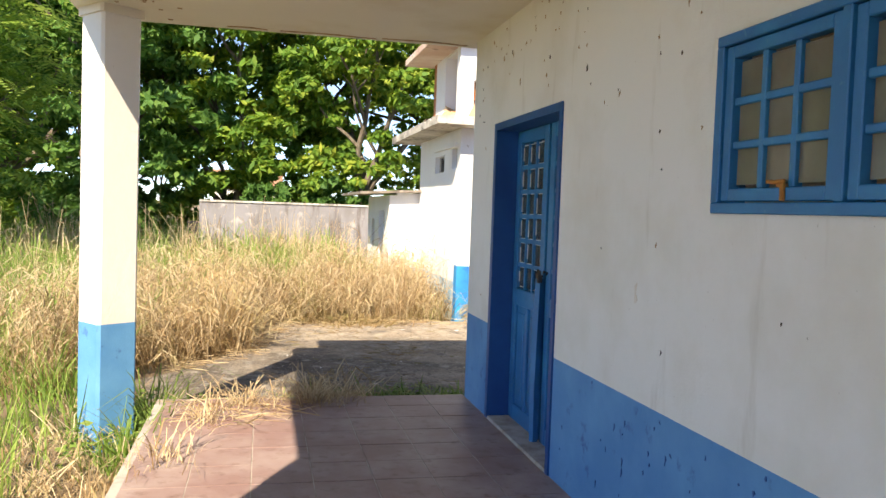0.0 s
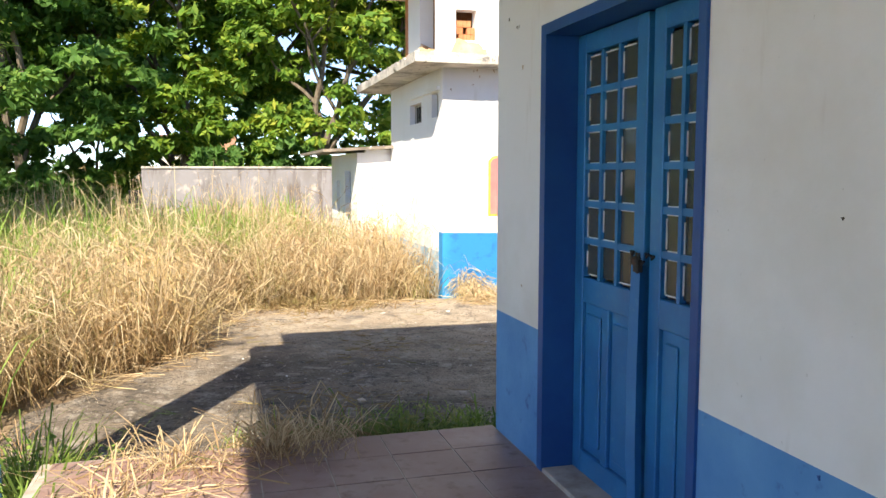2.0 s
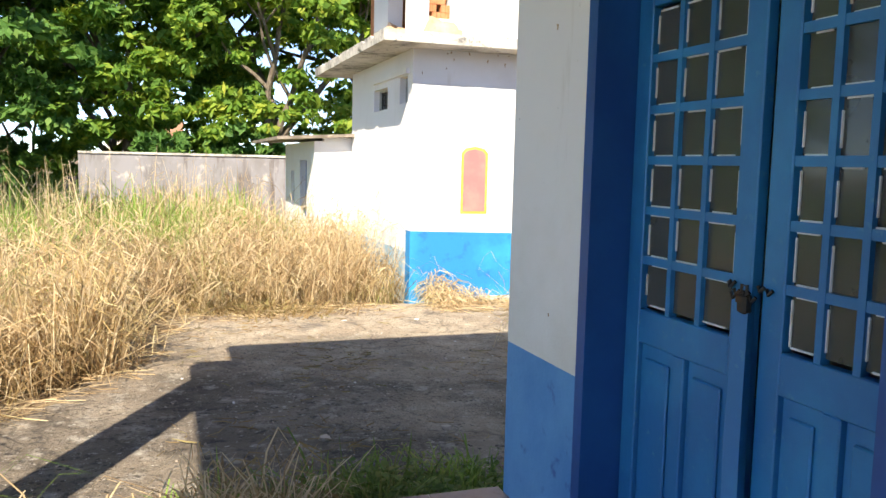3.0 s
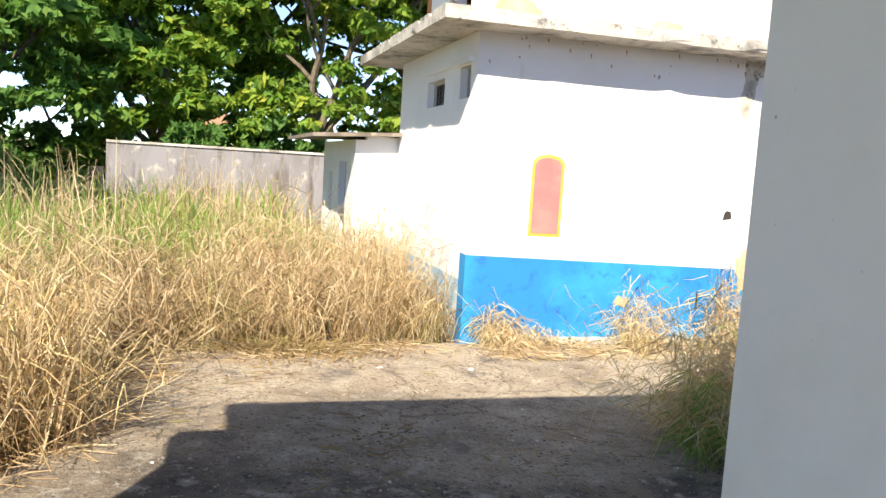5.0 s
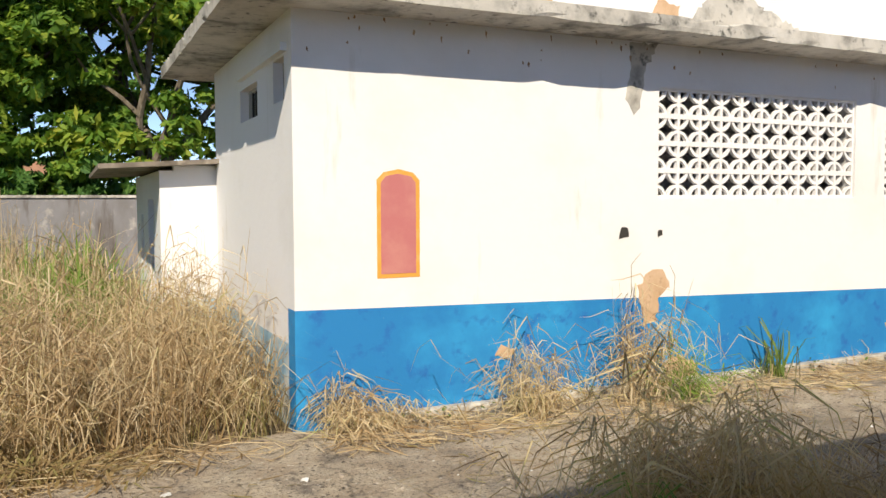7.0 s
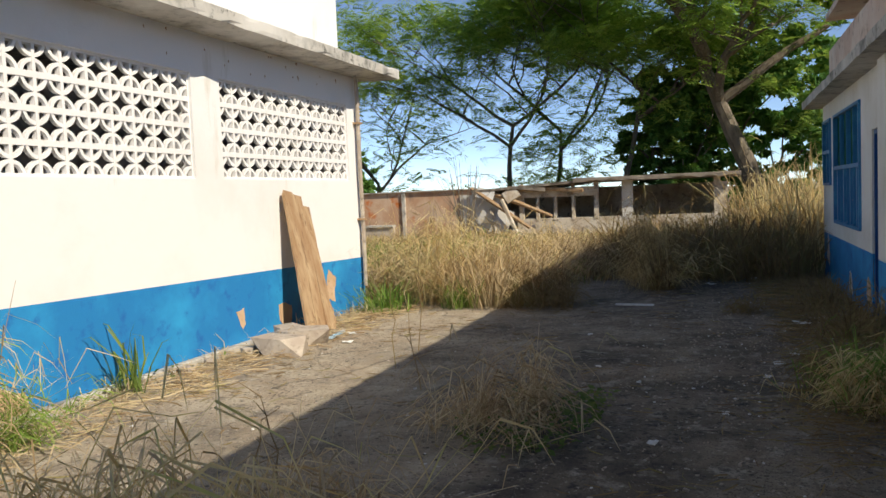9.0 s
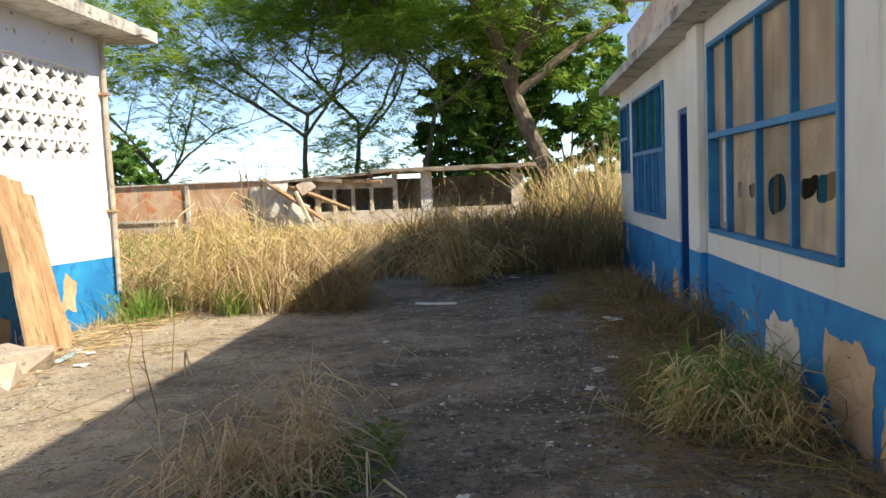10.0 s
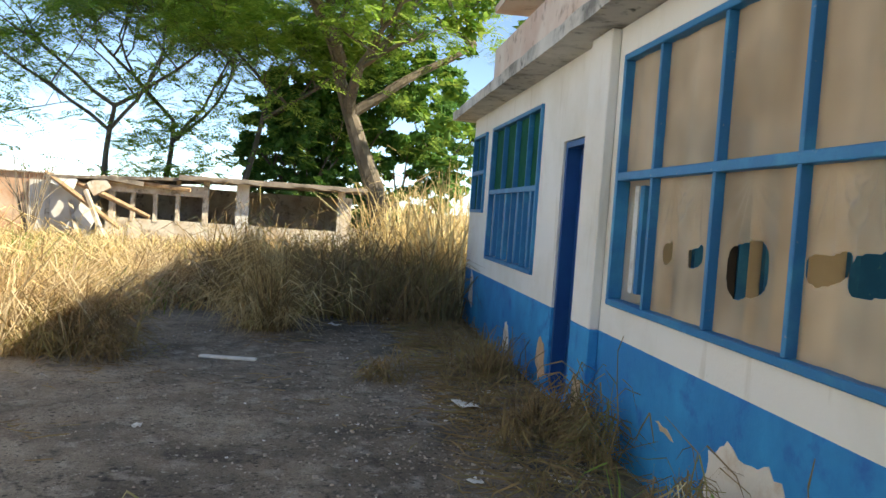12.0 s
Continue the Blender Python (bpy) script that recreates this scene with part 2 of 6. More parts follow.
M["boundary_red"] = surface("rust_stained_boundary_render", (0.50, 0.30, 0.19), [((0.62, 0.47, 0.35), 1.3, 0.42, 0.65, None), ((0.55, 0.17, 0.05), 2.2, 0.56, 0.68, None), ((0.2, 0.15, 0.12), 3.0, 0.58, 0.72, STREAK)], 0.95, [(10, 0.012)])
M["ruin"] = surface("crumbling_ruin_render", (0.62, 0.56, 0.47), [((0.42, 0.33, 0.24), 2.0, 0.42, 0.64, None), ((0.17, 0.14, 0.11), 6.0, 0.56, 0.7, None)], 0.95, [(12, 0.015)])
M["roofing"] = surface("old_fibre_cement_roofing", (0.26, 0.22, 0.18), [((0.12, 0.10, 0.08), 2.5, 0.42, 0.64, None), ((0.40, 0.35, 0.28), 6.0, 0.56, 0.7, None)], 0.95, [(16, 0.01)])
M["far_wall"] = surface("far_white_wall", (0.7, 0.68, 0.64), [((0.5, 0.47, 0.42), 1.0, 0.45, 0.7, None)], 0.9)
M["far_roof"] = surface("far_clay_roof", (0.42, 0.22, 0.13), [((0.3, 0.16, 0.1), 1.5, 0.45, 0.7, None)], 0.9)
M["bark"] = surface("grey_brown_bark", (0.15, 0.12, 0.09), [((0.27, 0.23, 0.18), 5.0, 0.48, 0.70, (1, 1, 0.3)), ((0.09, 0.07, 0.05), 12.0, 0.52, 0.7, (1, 1, 0.25))], 0.95, [(16, 0.02)])
M["leaf"] = blades("broad_tree_leaves", [(0.0, (0.05, 0.14, 0.02)), (0.4, (0.13, 0.27, 0.035)), (0.7, (0.28, 0.40, 0.05)), (1.0, (0.52, 0.50, 0.08))], through_light=0.45, patch_scale=0.5)
M["leaf_dark"] = blades("dark_tree_leaves", [(0.0, (0.05, 0.14, 0.035)), (0.5, (0.12, 0.28, 0.06)), (1.0, (0.28, 0.43, 0.09))], through_light=0.5, patch_scale=0.5)
M["leaf_light"] = blades("feathery_tree_leaves", [(0.0, (0.12, 0.25, 0.045)), (0.5, (0.29, 0.45, 0.085)), (1.0, (0.50, 0.58, 0.14))], through_light=0.58, patch_scale=0.5)
M["straw"] = blades("dry_grass_blades", [(0.0, (0.20, 0.12, 0.06)), (0.28, (0.46, 0.32, 0.17)), (0.68, (0.72, 0.59, 0.39)), (0.86, (0.56, 0.48, 0.24)), (1.0, (0.28, 0.36, 0.10))], 0.75, 0.3)
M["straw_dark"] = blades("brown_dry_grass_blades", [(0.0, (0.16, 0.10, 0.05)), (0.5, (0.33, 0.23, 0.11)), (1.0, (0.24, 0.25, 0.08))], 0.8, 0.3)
M["green"] = blades("green_grass_blades", [(0.0, (0.10, 0.20, 0.035)), (0.5, (0.21, 0.34, 0.06)), (0.8, (0.34, 0.43, 0.11)), (1.0, (0.54, 0.48, 0.21))], 0.7, 0.35)
M["golden"] = blades("golden_drooping_grass", [(0.0, (0.28, 0.18, 0.07)), (0.3, (0.60, 0.43, 0.19)), (0.7, (0.77, 0.64, 0.37)), (0.88, (0.56, 0.54, 0.20)), (1.0, (0.30, 0.40, 0.09))], 0.75, 0.35)
M["weed"] = blades("low_green_weeds", [(0.0, (0.06, 0.12, 0.02)), (0.6, (0.16, 0.24, 0.05)), (1.0, (0.36, 0.34, 0.10))], 0.7, 0.35)


def glass_material(name, tint, rough=0.08, see=0.6, fold_tone=None):
    m, nt, b = shader(name, rough)
    b.inputs["Base Color"].default_value = rgba(tint)
    # tall noise streaks of a second tone paint light and dark folds into the colour
    if fold_tone:
        nt.links.new(mix_rgb(nt, noise_fac(nt, 5.0, 0.35, 0.65, stretch=(1, 1, 0.12), seed=9.0), tint, fold_tone), b.inputs["Base Color"])
    t = nt.nodes.new("ShaderNodeBsdfTransparent")
    t.inputs[0].default_value = rgba(tuple(0.5 + 0.5 * c for c in tint))
    mx = nt.nodes.new("ShaderNodeMixShader")
    f = noise_fac(nt, 5.0, 0.3, 0.75, seed=3.0)
    r = nt.nodes.new("ShaderNodeMapRange")
    r.inputs[3].default_value, r.inputs[4].default_value = see - 0.15, see + 0.15
    nt.links.new(f, r.inputs[0])
    nt.links.new(r.outputs[0], mx.inputs[0])
    nt.links.new(b.outputs[0], mx.inputs[1])
    nt.links.new(t.outputs[0], mx.inputs[2])
    nt.links.new(mx.outputs[0], nt.nodes["Material Output"].inputs[0])
    return m


M["dusty_glass"] = glass_material("dusty_window_glass", (0.22, 0.20, 0.15), 0.12, 0.35)
M["dim_glass"] = glass_material("dirty_dark_glass", (0.10, 0.11, 0.10), 0.08, 0.4)
M["curtain"] = glass_material("brown_sheer_film", (0.70, 0.56, 0.40), 0.6, 0.42, (0.54, 0.40, 0.26))
for n in M["curtain"].node_tree.nodes:
    if n.type == "TEX_NOISE":
        n.inputs["Scale"].default_value, n.inputs["Detail"].default_value = 2.4, 1.5
M["green_film"] = glass_material("green_window_film", (0.006, 0.10, 0.06), 0.8, 0.15)
M["green_film"].node_tree.nodes["Principled BSDF"].inputs["Specular IOR Level"].default_value = 0.1
M["pale_glass"] = glass_material("pale_dusty_glass", (0.62, 0.64, 0.63), 0.3, 0.25)


# ---- building blocks ----
def box(bm, x0, x1, y0, y1, z0, z1, mi=0, m=None):
    v = [bm.verts.new((x, y, z)) for x in (x0, x1) for y in (y0, y1) for z in (z0, z1)]
    if m is not None:
        for q in v:
            q.co = m @ q.co
    for f in ((0, 1, 3, 2), (4, 6, 7, 5), (0, 4, 5, 1), (2, 3, 7, 6), (0, 2, 6, 4), (1, 5, 7, 3)):
        bm.faces.new([v[i] for i in f]).material_index = mi


def mesh_of(name, bm, mats):
    bmesh.ops.recalc_face_normals(bm, faces=bm.faces)
    me = bpy.data.meshes.new(name)
    bm.to_mesh(me)
    bm.free()
    for m in mats if isinstance(mats, (list, tuple)) else [mats]:
        me.materials.append(m)
    return me


def part(name, bm, material, parent=None, label=""):
    ob = new(name, mesh_of(name, bm, material))
    ob.parent = parent
    return tagged(ob, label)


def thing(name, at, label, category, group="", kind=""):
    ob = new(name)
    ob.location = at
    ob.empty_display_size = 0.1
    return tagged(ob, label, category, group, kind)


def settle(t):
    """Parts that were laid out in the place's own metres stay where they are under their thing."""
    for c in t.children:
        c.matrix_parent_inverse = Matrix.Translation(-Vector(t.location))
    return t


def block(name, dims, material, parent=None, label="", bevel=0.0, m=None):
    bm = bmesh.new()
    box(bm, *dims, m=m)
    if bevel:
        bmesh.ops.bevel(bm, geom=bm.edges[:], offset=bevel, segments=1, affect="EDGES")
    return part(name, bm, material, parent, label)


def rough_slab(name, dims, material, cuts, wear, seed):
    """A cast slab whose surfaces wave a little and whose edges have broken away here and there."""
    bm = bmesh.new()
    box(bm, *dims)
    lo, hi = Vector(dims[0::2]), Vector(dims[1::2])
    bmesh.ops.subdivide_edges(bm, edges=[e for e in bm.edges if e.calc_length() > 1.0], cuts=cuts, use_grid_fill=True)
    bmesh.ops.subdivide_edges(bm, edges=[e for e in bm.edges if abs(e.verts[0].co.z - e.verts[1].co.z) > 0.05], cuts=2, use_grid_fill=True)
    mid = (lo + hi) / 2
    for v in bm.verts:
        rim = sum(min(abs(v.co[i] - lo[i]), abs(v.co[i] - hi[i])) < 0.01 for i in range(3))
        p = v.co * 3.3 + Vector((seed, seed, 0))
        v.co += Vector((noise.noise(p), noise.noise(p + Vector((7, 0, 0))), 0.5 * noise.noise(p + Vector((0, 9, 0))))) * wear * 0.18
        bite = noise.noise(p * 2.6) - 0.15
        if rim > 1 and bite > 0:
            to = mid - v.co
            v.co += Vector((math.copysign(min(1, abs(to.x)), to.x), math.copysign(min(1, abs(to.y)), to.y), math.copysign(0.8, to.z))) * wear * min(1.0, bite * 3)
    return part(name, bm, material)


def tube(bm, pts, radii, n=8, mi=0):
    rings = []
    for i, p in enumerate(pts):
        p = Vector(p)
        d = (Vector(pts[min(i + 1, len(pts) - 1)]) - Vector(pts[max(i - 1, 0)])).normalized()
        u = d.cross(Vector((0.31, 0.87, 0.38))).normalized()
        w = d.cross(u)
        rings.append([bm.verts.new(p + radii[i] * (math.cos(a) * u + math.sin(a) * w)) for a in (2 * math.pi * k / n for k in range(n))])
    for a, b in zip(rings, rings[1:]):
        for k in range(n):
            bm.faces.new((a[k], a[(k + 1) % n], b[(k + 1) % n], b[k])).material_index = mi
    bm.faces.new(rings[0][::-1])
    bm.faces.new(rings[-1])


def wall(name, label, axis, face, depth, u0, u1, z0, z1, holes, mats, band=None, z_top_mat=None):
    """A wall with holes (u0, u1, z0, z1) right through it. axis: the way that it runs; face: its near plane, from which it goes depth
    metres; band: the height up to which the second material is painted."""
    us = sorted({u0, u1, *(h[0] for h in holes), *(h[1] for h in holes)})
    zs = sorted({z0, z1, *([band] if band else []), *(h[2] for h in holes), *(h[3] for h in holes)})
    us = [u for u in us if u0 <= u <= u1]
    zs = [z for z in zs if z0 <= z <= z1]

    def solid(i, j):
        if not (0 <= i < len(us) - 1 and 0 <= j < len(zs) - 1):
            return False
        u, z = (us[i] + us[i + 1]) / 2, (zs[j] + zs[j + 1]) / 2
        return not any(h[0] < u < h[1] and h[2] < z < h[3] for h in holes)
    bm = bmesh.new()
    vs = {}

    def vert(i, j, k):
        if (i, j, k) not in vs:
            d = face + (depth if k else 0.0)
            vs[i, j, k] = bm.verts.new((us[i], d, zs[j]) if axis == "x" else (d, us[i], zs[j]))
        return vs[i, j, k]
    for i in range(len(us) - 1):
        for j in range(len(zs) - 1):
            if not solid(i, j):
                continue
            mi = 1 if band and zs[j + 1] <= band + 1e-6 else 0
            quads = [[(i, j, k), (i + 1, j, k), (i + 1, j + 1, k), (i, j + 1, k)] for k in (0, 1)]
            for di, dj, a, b in ((-1, 0, (i, j), (i, j + 1)), (1, 0, (i + 1, j), (i + 1, j + 1)), (0, -1, (i, j), (i + 1, j)), (0, 1, (i, j + 1), (i + 1, j + 1))):
                if not solid(i + di, j + dj):
                    quads.append([(*a, 0), (*b, 0), (*b, 1), (*a, 1)])
            for q in quads:
                bm.faces.new([vert(*c) for c in q]).material_index = mi
    ob = part(name, bm, mats)
    return tagged(ob, label, "wall", kind="structure")


def patch(name, axis, at, outline, material, parent, seed, thick=0.004, rag=0.03, label=""):
    """A ragged thin layer on a wall: outline of (u, z) corners."""
    rnd = random.Random(seed)
    pts = []
    for (a, b), (c, d) in zip(outline, outline[1:] + outline[:1]):
        n = max(2, int(math.hypot(c - a, d - b) / 0.04))
        for k in range(n):
            s = k / n
            pts.append((a + (c - a) * s + rnd.uniform(-rag, rag) * 0.6, b + (d - b) * s + rnd.uniform(-rag, rag) * 0.6))
    bm = bmesh.new()
    mk = (lambda u, z, d: (u, at + d, z)) if axis == "x" else (lambda u, z, d: (at + d, u, z))
    top = [bm.verts.new(mk(u, z, thick)) for u, z in pts]
    low = [bm.verts.new(mk(u, z, 0)) for u, z in pts]
    bm.faces.new(top)
    for k in range(len(pts)):
        bm.faces.new((low[k], low[(k + 1) % len(pts)], top[(k + 1) % len(pts)], top[k]))
    return part(name, bm, material, parent, label)

# ---- ground and yard ----
bm = bmesh.new()
bmesh.ops.create_grid(bm, x_segments=2, y_segments=2, size=1500)
ob = part("ground", bm, M["dirt"])
ob.location.z = -0.04
tagged(ob, "dry brown earth under the grass", "ground", kind="structure")


def paving(name, edge, z, depth, material, label, seed):
    rnd = random.Random(seed)
    bm, ring = bmesh.new(), []
    for (a, b), (c, d) in zip(edge, edge[1:] + edge[:1]):
        n = max(1, int(math.hypot(c - a, d - b) / 0.2))
        ring += [(a + (c - a) * k / n + rnd.uniform(-0.05, 0.05), b + (d - b) * k / n + rnd.uniform(-0.05, 0.05)) for k in range(n)]
    top = [bm.verts.new((x, y, z)) for x, y in ring]
    low = [bm.verts.new((x, y, z - depth)) for x, y in ring]
    bm.faces.new(top)
    for k in range(len(ring)):
        bm.faces.new((top[k], low[k], low[(k + 1) % len(ring)], top[(k + 1) % len(ring)]))
    return tagged(part(name, bm, material), label, "pavement", kind="structure")


paving("pavement", [(-3.0, 7.95), (-2.9, 9.6), (-2.2, 10.6), (-1.85, 11.4), (-1.85, 12.6), (-1.5, 13.6), (0.6, 13.8), (1.5, 13.98), (11.0, 13.98), (11.6, 12.9), (14.0, 12.2), (17.0, 11.8), (17.2, 8.2), (15.2, 7.95), (0.2, 7.95)],
       0.0, 0.06, M["yard"], "cracked grey-brown concrete yard paving with dirt", 3)

# ---- porch building ----
PF, CEIL, YN = 0.27, 3.14, 7.80
porch_floor = tagged(block("porch_floor", (-2.4, 0.0, -6.0, 7.72, -0.06, PF - 0.003), M["grout"]), "pale mortar bed of the tiled porch floor", "floor", kind="structure")
wall_west = wall("wall_west", "white plastered wall with faded blue dado", "y", 0.0, 0.24, -6.0, 7.66, -0.06, CEIL,
                 [(5.67, 7.0, PF, 2.41), (2.12, 4.02, 1.82, 2.44)], [M["white"], M["blue_faded"]], band=0.96)
wall_north = wall("wall_north", "white plastered wall with royal blue dado and flaking base", "x", YN, -0.22, 3.0, 15.0, -0.06, 2.62,
                  [(6.44, 9.18, 0.88, 2.40), (9.95, 10.56, 0.0, 1.99), (11.29, 13.55, 0.89, 2.36), (14.0, 14.85, 1.42, 2.36)], [M["white"], M["blue_wall"]], band=0.67)
roof_slab = tagged(block("ceiling_porch", (-3.0, 0.24, -6.0, 7.9, CEIL, CEIL + 0.14), M["ceiling"], bevel=0.012), "cream painted concrete porch ceiling slab with cracks", "ceiling", kind="structure")
# boxes leave an unseen gap, added to let sun into the rooms below
bm = bmesh.new()
for d in ((-2.3, 13.6, 3.2, 7.3), (-2.3, 13.6, -6.0, 0.4), (-2.3, 4.8, 0.4, 3.2), (9.2, 13.6, 0.4, 3.2)):
    box(bm, *d, CEIL + 0.141, 3.70)
for d in ((-2.95, 13.6, 3.2, 7.9), (-2.95, 13.6, -6.0, 0.4), (-2.95, 4.8, 0.4, 3.2), (9.2, 13.6, 0.4, 3.2)):
    box(bm, *d, 3.701, 3.78)
tagged(part("roof", bm, M["parapet"]), "stained peach roof parapet with worn edge", "roof", kind="structure")
eave = tagged(rough_slab("eave", (0.245, 15.3, YN - 0.22, 8.08, 2.62, 2.74), M["concrete"], 60, 0.016, 3), "weathered concrete eave slab over the windows", "eave", kind="structure")
tagged(block("parapet_north", (0.245, 13.6, YN - 0.22, 7.86, 2.741, CEIL + 0.14), M["parapet"]), "stained peach parapet wall with peeling paint", "parapet", kind="structure")
for nm, d, mt, lb, ct in (
        ("wall_inside_cross", (9.45, 9.6, 4.8, YN - 0.22, -0.06, 2.6), "cream", "cream partition wall between the rooms", "wall"),
        ("wall_inside_west", (4.6, 4.75, 4.8, YN - 0.22, -0.06, 2.6), "cream", "cream partition wall between the rooms", "wall"),
        ("wall_east", (14.8, 15.0, -6.0, YN - 0.22, -0.06, 2.62), "white", "white end wall of the building", "wall"),
        ("floor_inside", (0.24, 14.8, -5.8, YN - 0.22, -0.04, 0.0), "grout", "bare mortar floor of the empty rooms", "floor"),
        ("ceiling_inside", (0.245, 14.8, 4.6, YN - 0.22, 2.66, 2.73), "cream", "cream ceiling of the empty rooms", "ceiling"),
        ("wall_south", (-3.0, 15.0, -6.25, -6.0, -0.06, 3.1), "white", "plain white end wall of the porch", "wall")):
    tagged(block(nm, d, M[mt]), lb, ct, kind="structure")
wall("wall_corner", "white plastered wall with royal blue dado by the porch", "x", 7.66, -0.2, 0.24, 3.0, -0.06, 2.62, [], [M["white"], M["blue_wall"]], band=0.67)
# wide opening added to pass the roof gap's light to the window room
wall("wall_inside_back", "cream inner wall of the empty rooms", "x", 4.6, 0.2, 0.24, 14.8, -0.06, 3.1, [(5.0, 8.2, 0.0, 2.3)], [M["cream"]])
wall("wall_inside_south", "cream inner wall of the empty rooms", "x", -6.0, 0.2, 0.24, 14.8, -0.06, 3.1, [(1.5, 4.5, 0.9, 2.4), (5.5, 9.0, 0.9, 2.4), (10.0, 13.5, 0.9, 2.4)], [M["cream"]])
pilaster = tagged(block("pilaster", (9.36, 9.78, YN, YN + 0.07, 0.67, 2.62), M["white"], bevel=0.008), "shallow white wall pilaster with a blue foot", "pilaster", kind="structure")
block("pilaster_foot", (9.36, 9.78, YN, YN + 0.07, -0.05, 0.67), M["blue_wall"], pilaster, "blue painted foot", bevel=0.006)

# ---- building opposite ----
BX, BY, BE, BN = 1.44, 14.02, 11.08, 17.2


def slope_band(ob):
    for v in ob.data.vertices:
        if abs(v.co.z - 0.80) < 1e-3:
            v.co.z = 0.90 - 0.022 * (v.co.x - BX)


wall_b = wall("wall_opposite_south", "sunlit white wall with a bright blue dado", "x", BY, 0.2, BX, BE, -0.06, 3.13,
              [(4.83, 7.42, 1.74, 2.74), (7.88, 10.76, 1.74, 2.74)], [M["white_b"], M["blue_wall"]], band=0.80)
slope_band(wall_b)
wall_b_west = wall("wall_opposite_west", "white side wall with two small high windows", "y", BX, 0.2, BY + 0.2, BN, -0.06, 3.13,
                   [(14.24, 14.60, 2.49, 2.82), (15.2, 15.95, 2.46, 2.76)], [M["white_b"], M["blue_pale"]], band=0.62)
for nm, d, lb in (("wall_opposite_east", (BE - 0.2, BE, BY + 0.2, BN, -0.06, 3.13), "white end wall of the opposite building"),
                  ("wall_opposite_north", (BX, BE, BN, BN + 0.2, -0.06, 3.13), "white back wall of the opposite building")):
    tagged(block(nm, d, M["white_b"]), lb, "wall", kind="structure")
# floor coloured near-black so the room behind the grilles reads as unlit
tagged(block("floor_opposite", (BX + 0.2, BE - 0.2, BY + 0.2, BN, -0.04, 0.0), M["dark"]), "floor inside the opposite building, coloured dark as an unlit room", "floor", kind="structure")
eave_b = tagged(rough_slab("eave_opposite", (BX - 0.5, BE + 0.42, BY - 0.48, 18.0, 3.13, 3.26), M["concrete"], 56, 0.022, 8), "weathered concrete roof slab with mossy edge", "eave", kind="structure")
tagged(block("plinth_opposite", (BX + 0.3, BE - 2.2, BY - 0.09, BY, -0.05, 0.06), M["concrete"], bevel=0.015), "low broken concrete plinth at the wall foot", "plinth", kind="structure")
UX, UY, UT = BX - 0.08, BY - 0.12, 4.42
upper_south = wall("upper_wall_south", "peeling white upper storey wall with a broken brick hole", "x", UY, 0.2, UX, 10.35, 3.26, UT, [(UX + 0.23, UX + 0.52, 3.48, 3.88)], [M["white_b"]])
upper_west = wall("upper_wall_west", "white upper storey wall with a gaping opening", "y", UX, 0.2, UY + 0.2, 15.7, 3.26, UT, [(UY + 0.22, 14.95, 3.3, 4.38)], [M["white_b"]])
tagged(block("upper_wall_east", (10.15, 10.35, UY + 0.2, 15.7, 3.26, UT), M["white_b"]), "white upper storey end wall", "wall", kind="structure")
tagged(block("upper_wall_north", (UX, 10.35, 15.7, 15.9, 3.26, UT), M["brick"]), "bare brick inner back wall of the upper storey", "wall", kind="structure")
tagged(block("upper_wall_inner", (UX + 1.2, UX + 1.35, UY + 0.2, 15.7, 3.26, UT), M["brick"]), "bare brick partition of the upper storey", "wall", kind="structure")
tagged(block("upper_roof", (UX - 0.5, 10.6, UY - 0.2, 16.2, UT, UT + 0.12), M["parapet"], bevel=0.01), "overhanging stained concrete roof of the upper storey", "roof", kind="structure")

tagged(block("canopy_opposite", (BE, BE + 0.5, 14.7, 15.9, 2.22, 2.3), M["white_b"], bevel=0.01), "small white concrete canopy on the end wall", "canopy", kind="structure")

# ---- annex, boundary walls ----
AX = 0.84
annex_w = wall("annex_wall_west", "white annex wall with a dark doorway and small window", "y", AX, 0.15, 17.45, 20.6, -0.06, 2.06, [(18.2, 18.9, 0.0, 1.75), (19.6, 20.0, 0.9, 1.55)], [M["white_b"], M["blue_pale"]], band=0.5)
wall("annex_wall_south", "pale annex end wall with weathered foot", "x", 17.45, 0.15, AX + 0.15, BX + 2, -0.06, 2.12, [], [M["white_b"], M["blue_pale"]], band=0.62)
tagged(block("annex_wall_north", (AX, BX + 2, 20.6, 20.75, -0.06, 2.06), M["white_b"]), "white annex end wall", "wall", kind="structure")
tagged(block("annex_wall_east", (BX + 1.85, BX + 2, 17.6, 20.6, -0.06, 2.06), M["white_b"]), "white annex inner wall", "wall", kind="structure")
bm = bmesh.new()
box(bm, -0.62, 2.8, 17.2, 21.1, 2.1, 2.15)
for v in bm.verts:
    v.co.x += AX
    v.co.z += 0.06 * (v.co.x - AX)
tagged(part("annex_roof", bm, M["roofing"]), "thin sagging fibre cement annex roof", "roof", kind="structure")
wall_far = tagged(block("boundary_wall_north", (-3.6, 40.0, 27.8, 28.0, -0.06, 1.82), M["boundary"]), "long stained boundary wall, its grey deepened for tree shade", "wall", kind="structure")
block("coping", (-3.6, 40.0, 27.76, 28.04, 1.82, 1.88), M["concrete"], wall_far)
block("gate_post", (-3.95, -3.65, 27.7, 28.0, -0.05, 1.2), M["dark"], wall_far, "dark stained gate post")
wall_e = tagged(block("boundary_wall_east", (27.5, 27.7, 17.25, 27.8, -0.06, 1.68), M["boundary_red"]), "rust-stained boundary wall with buttress posts", "wall", kind="structure")
for y in (17.4, 20.0, 22.6, 25.2):
    block("post", (27.42, 27.5, y - 0.06, y + 0.06, -0.05, 1.7), M["concrete"], wall_e)
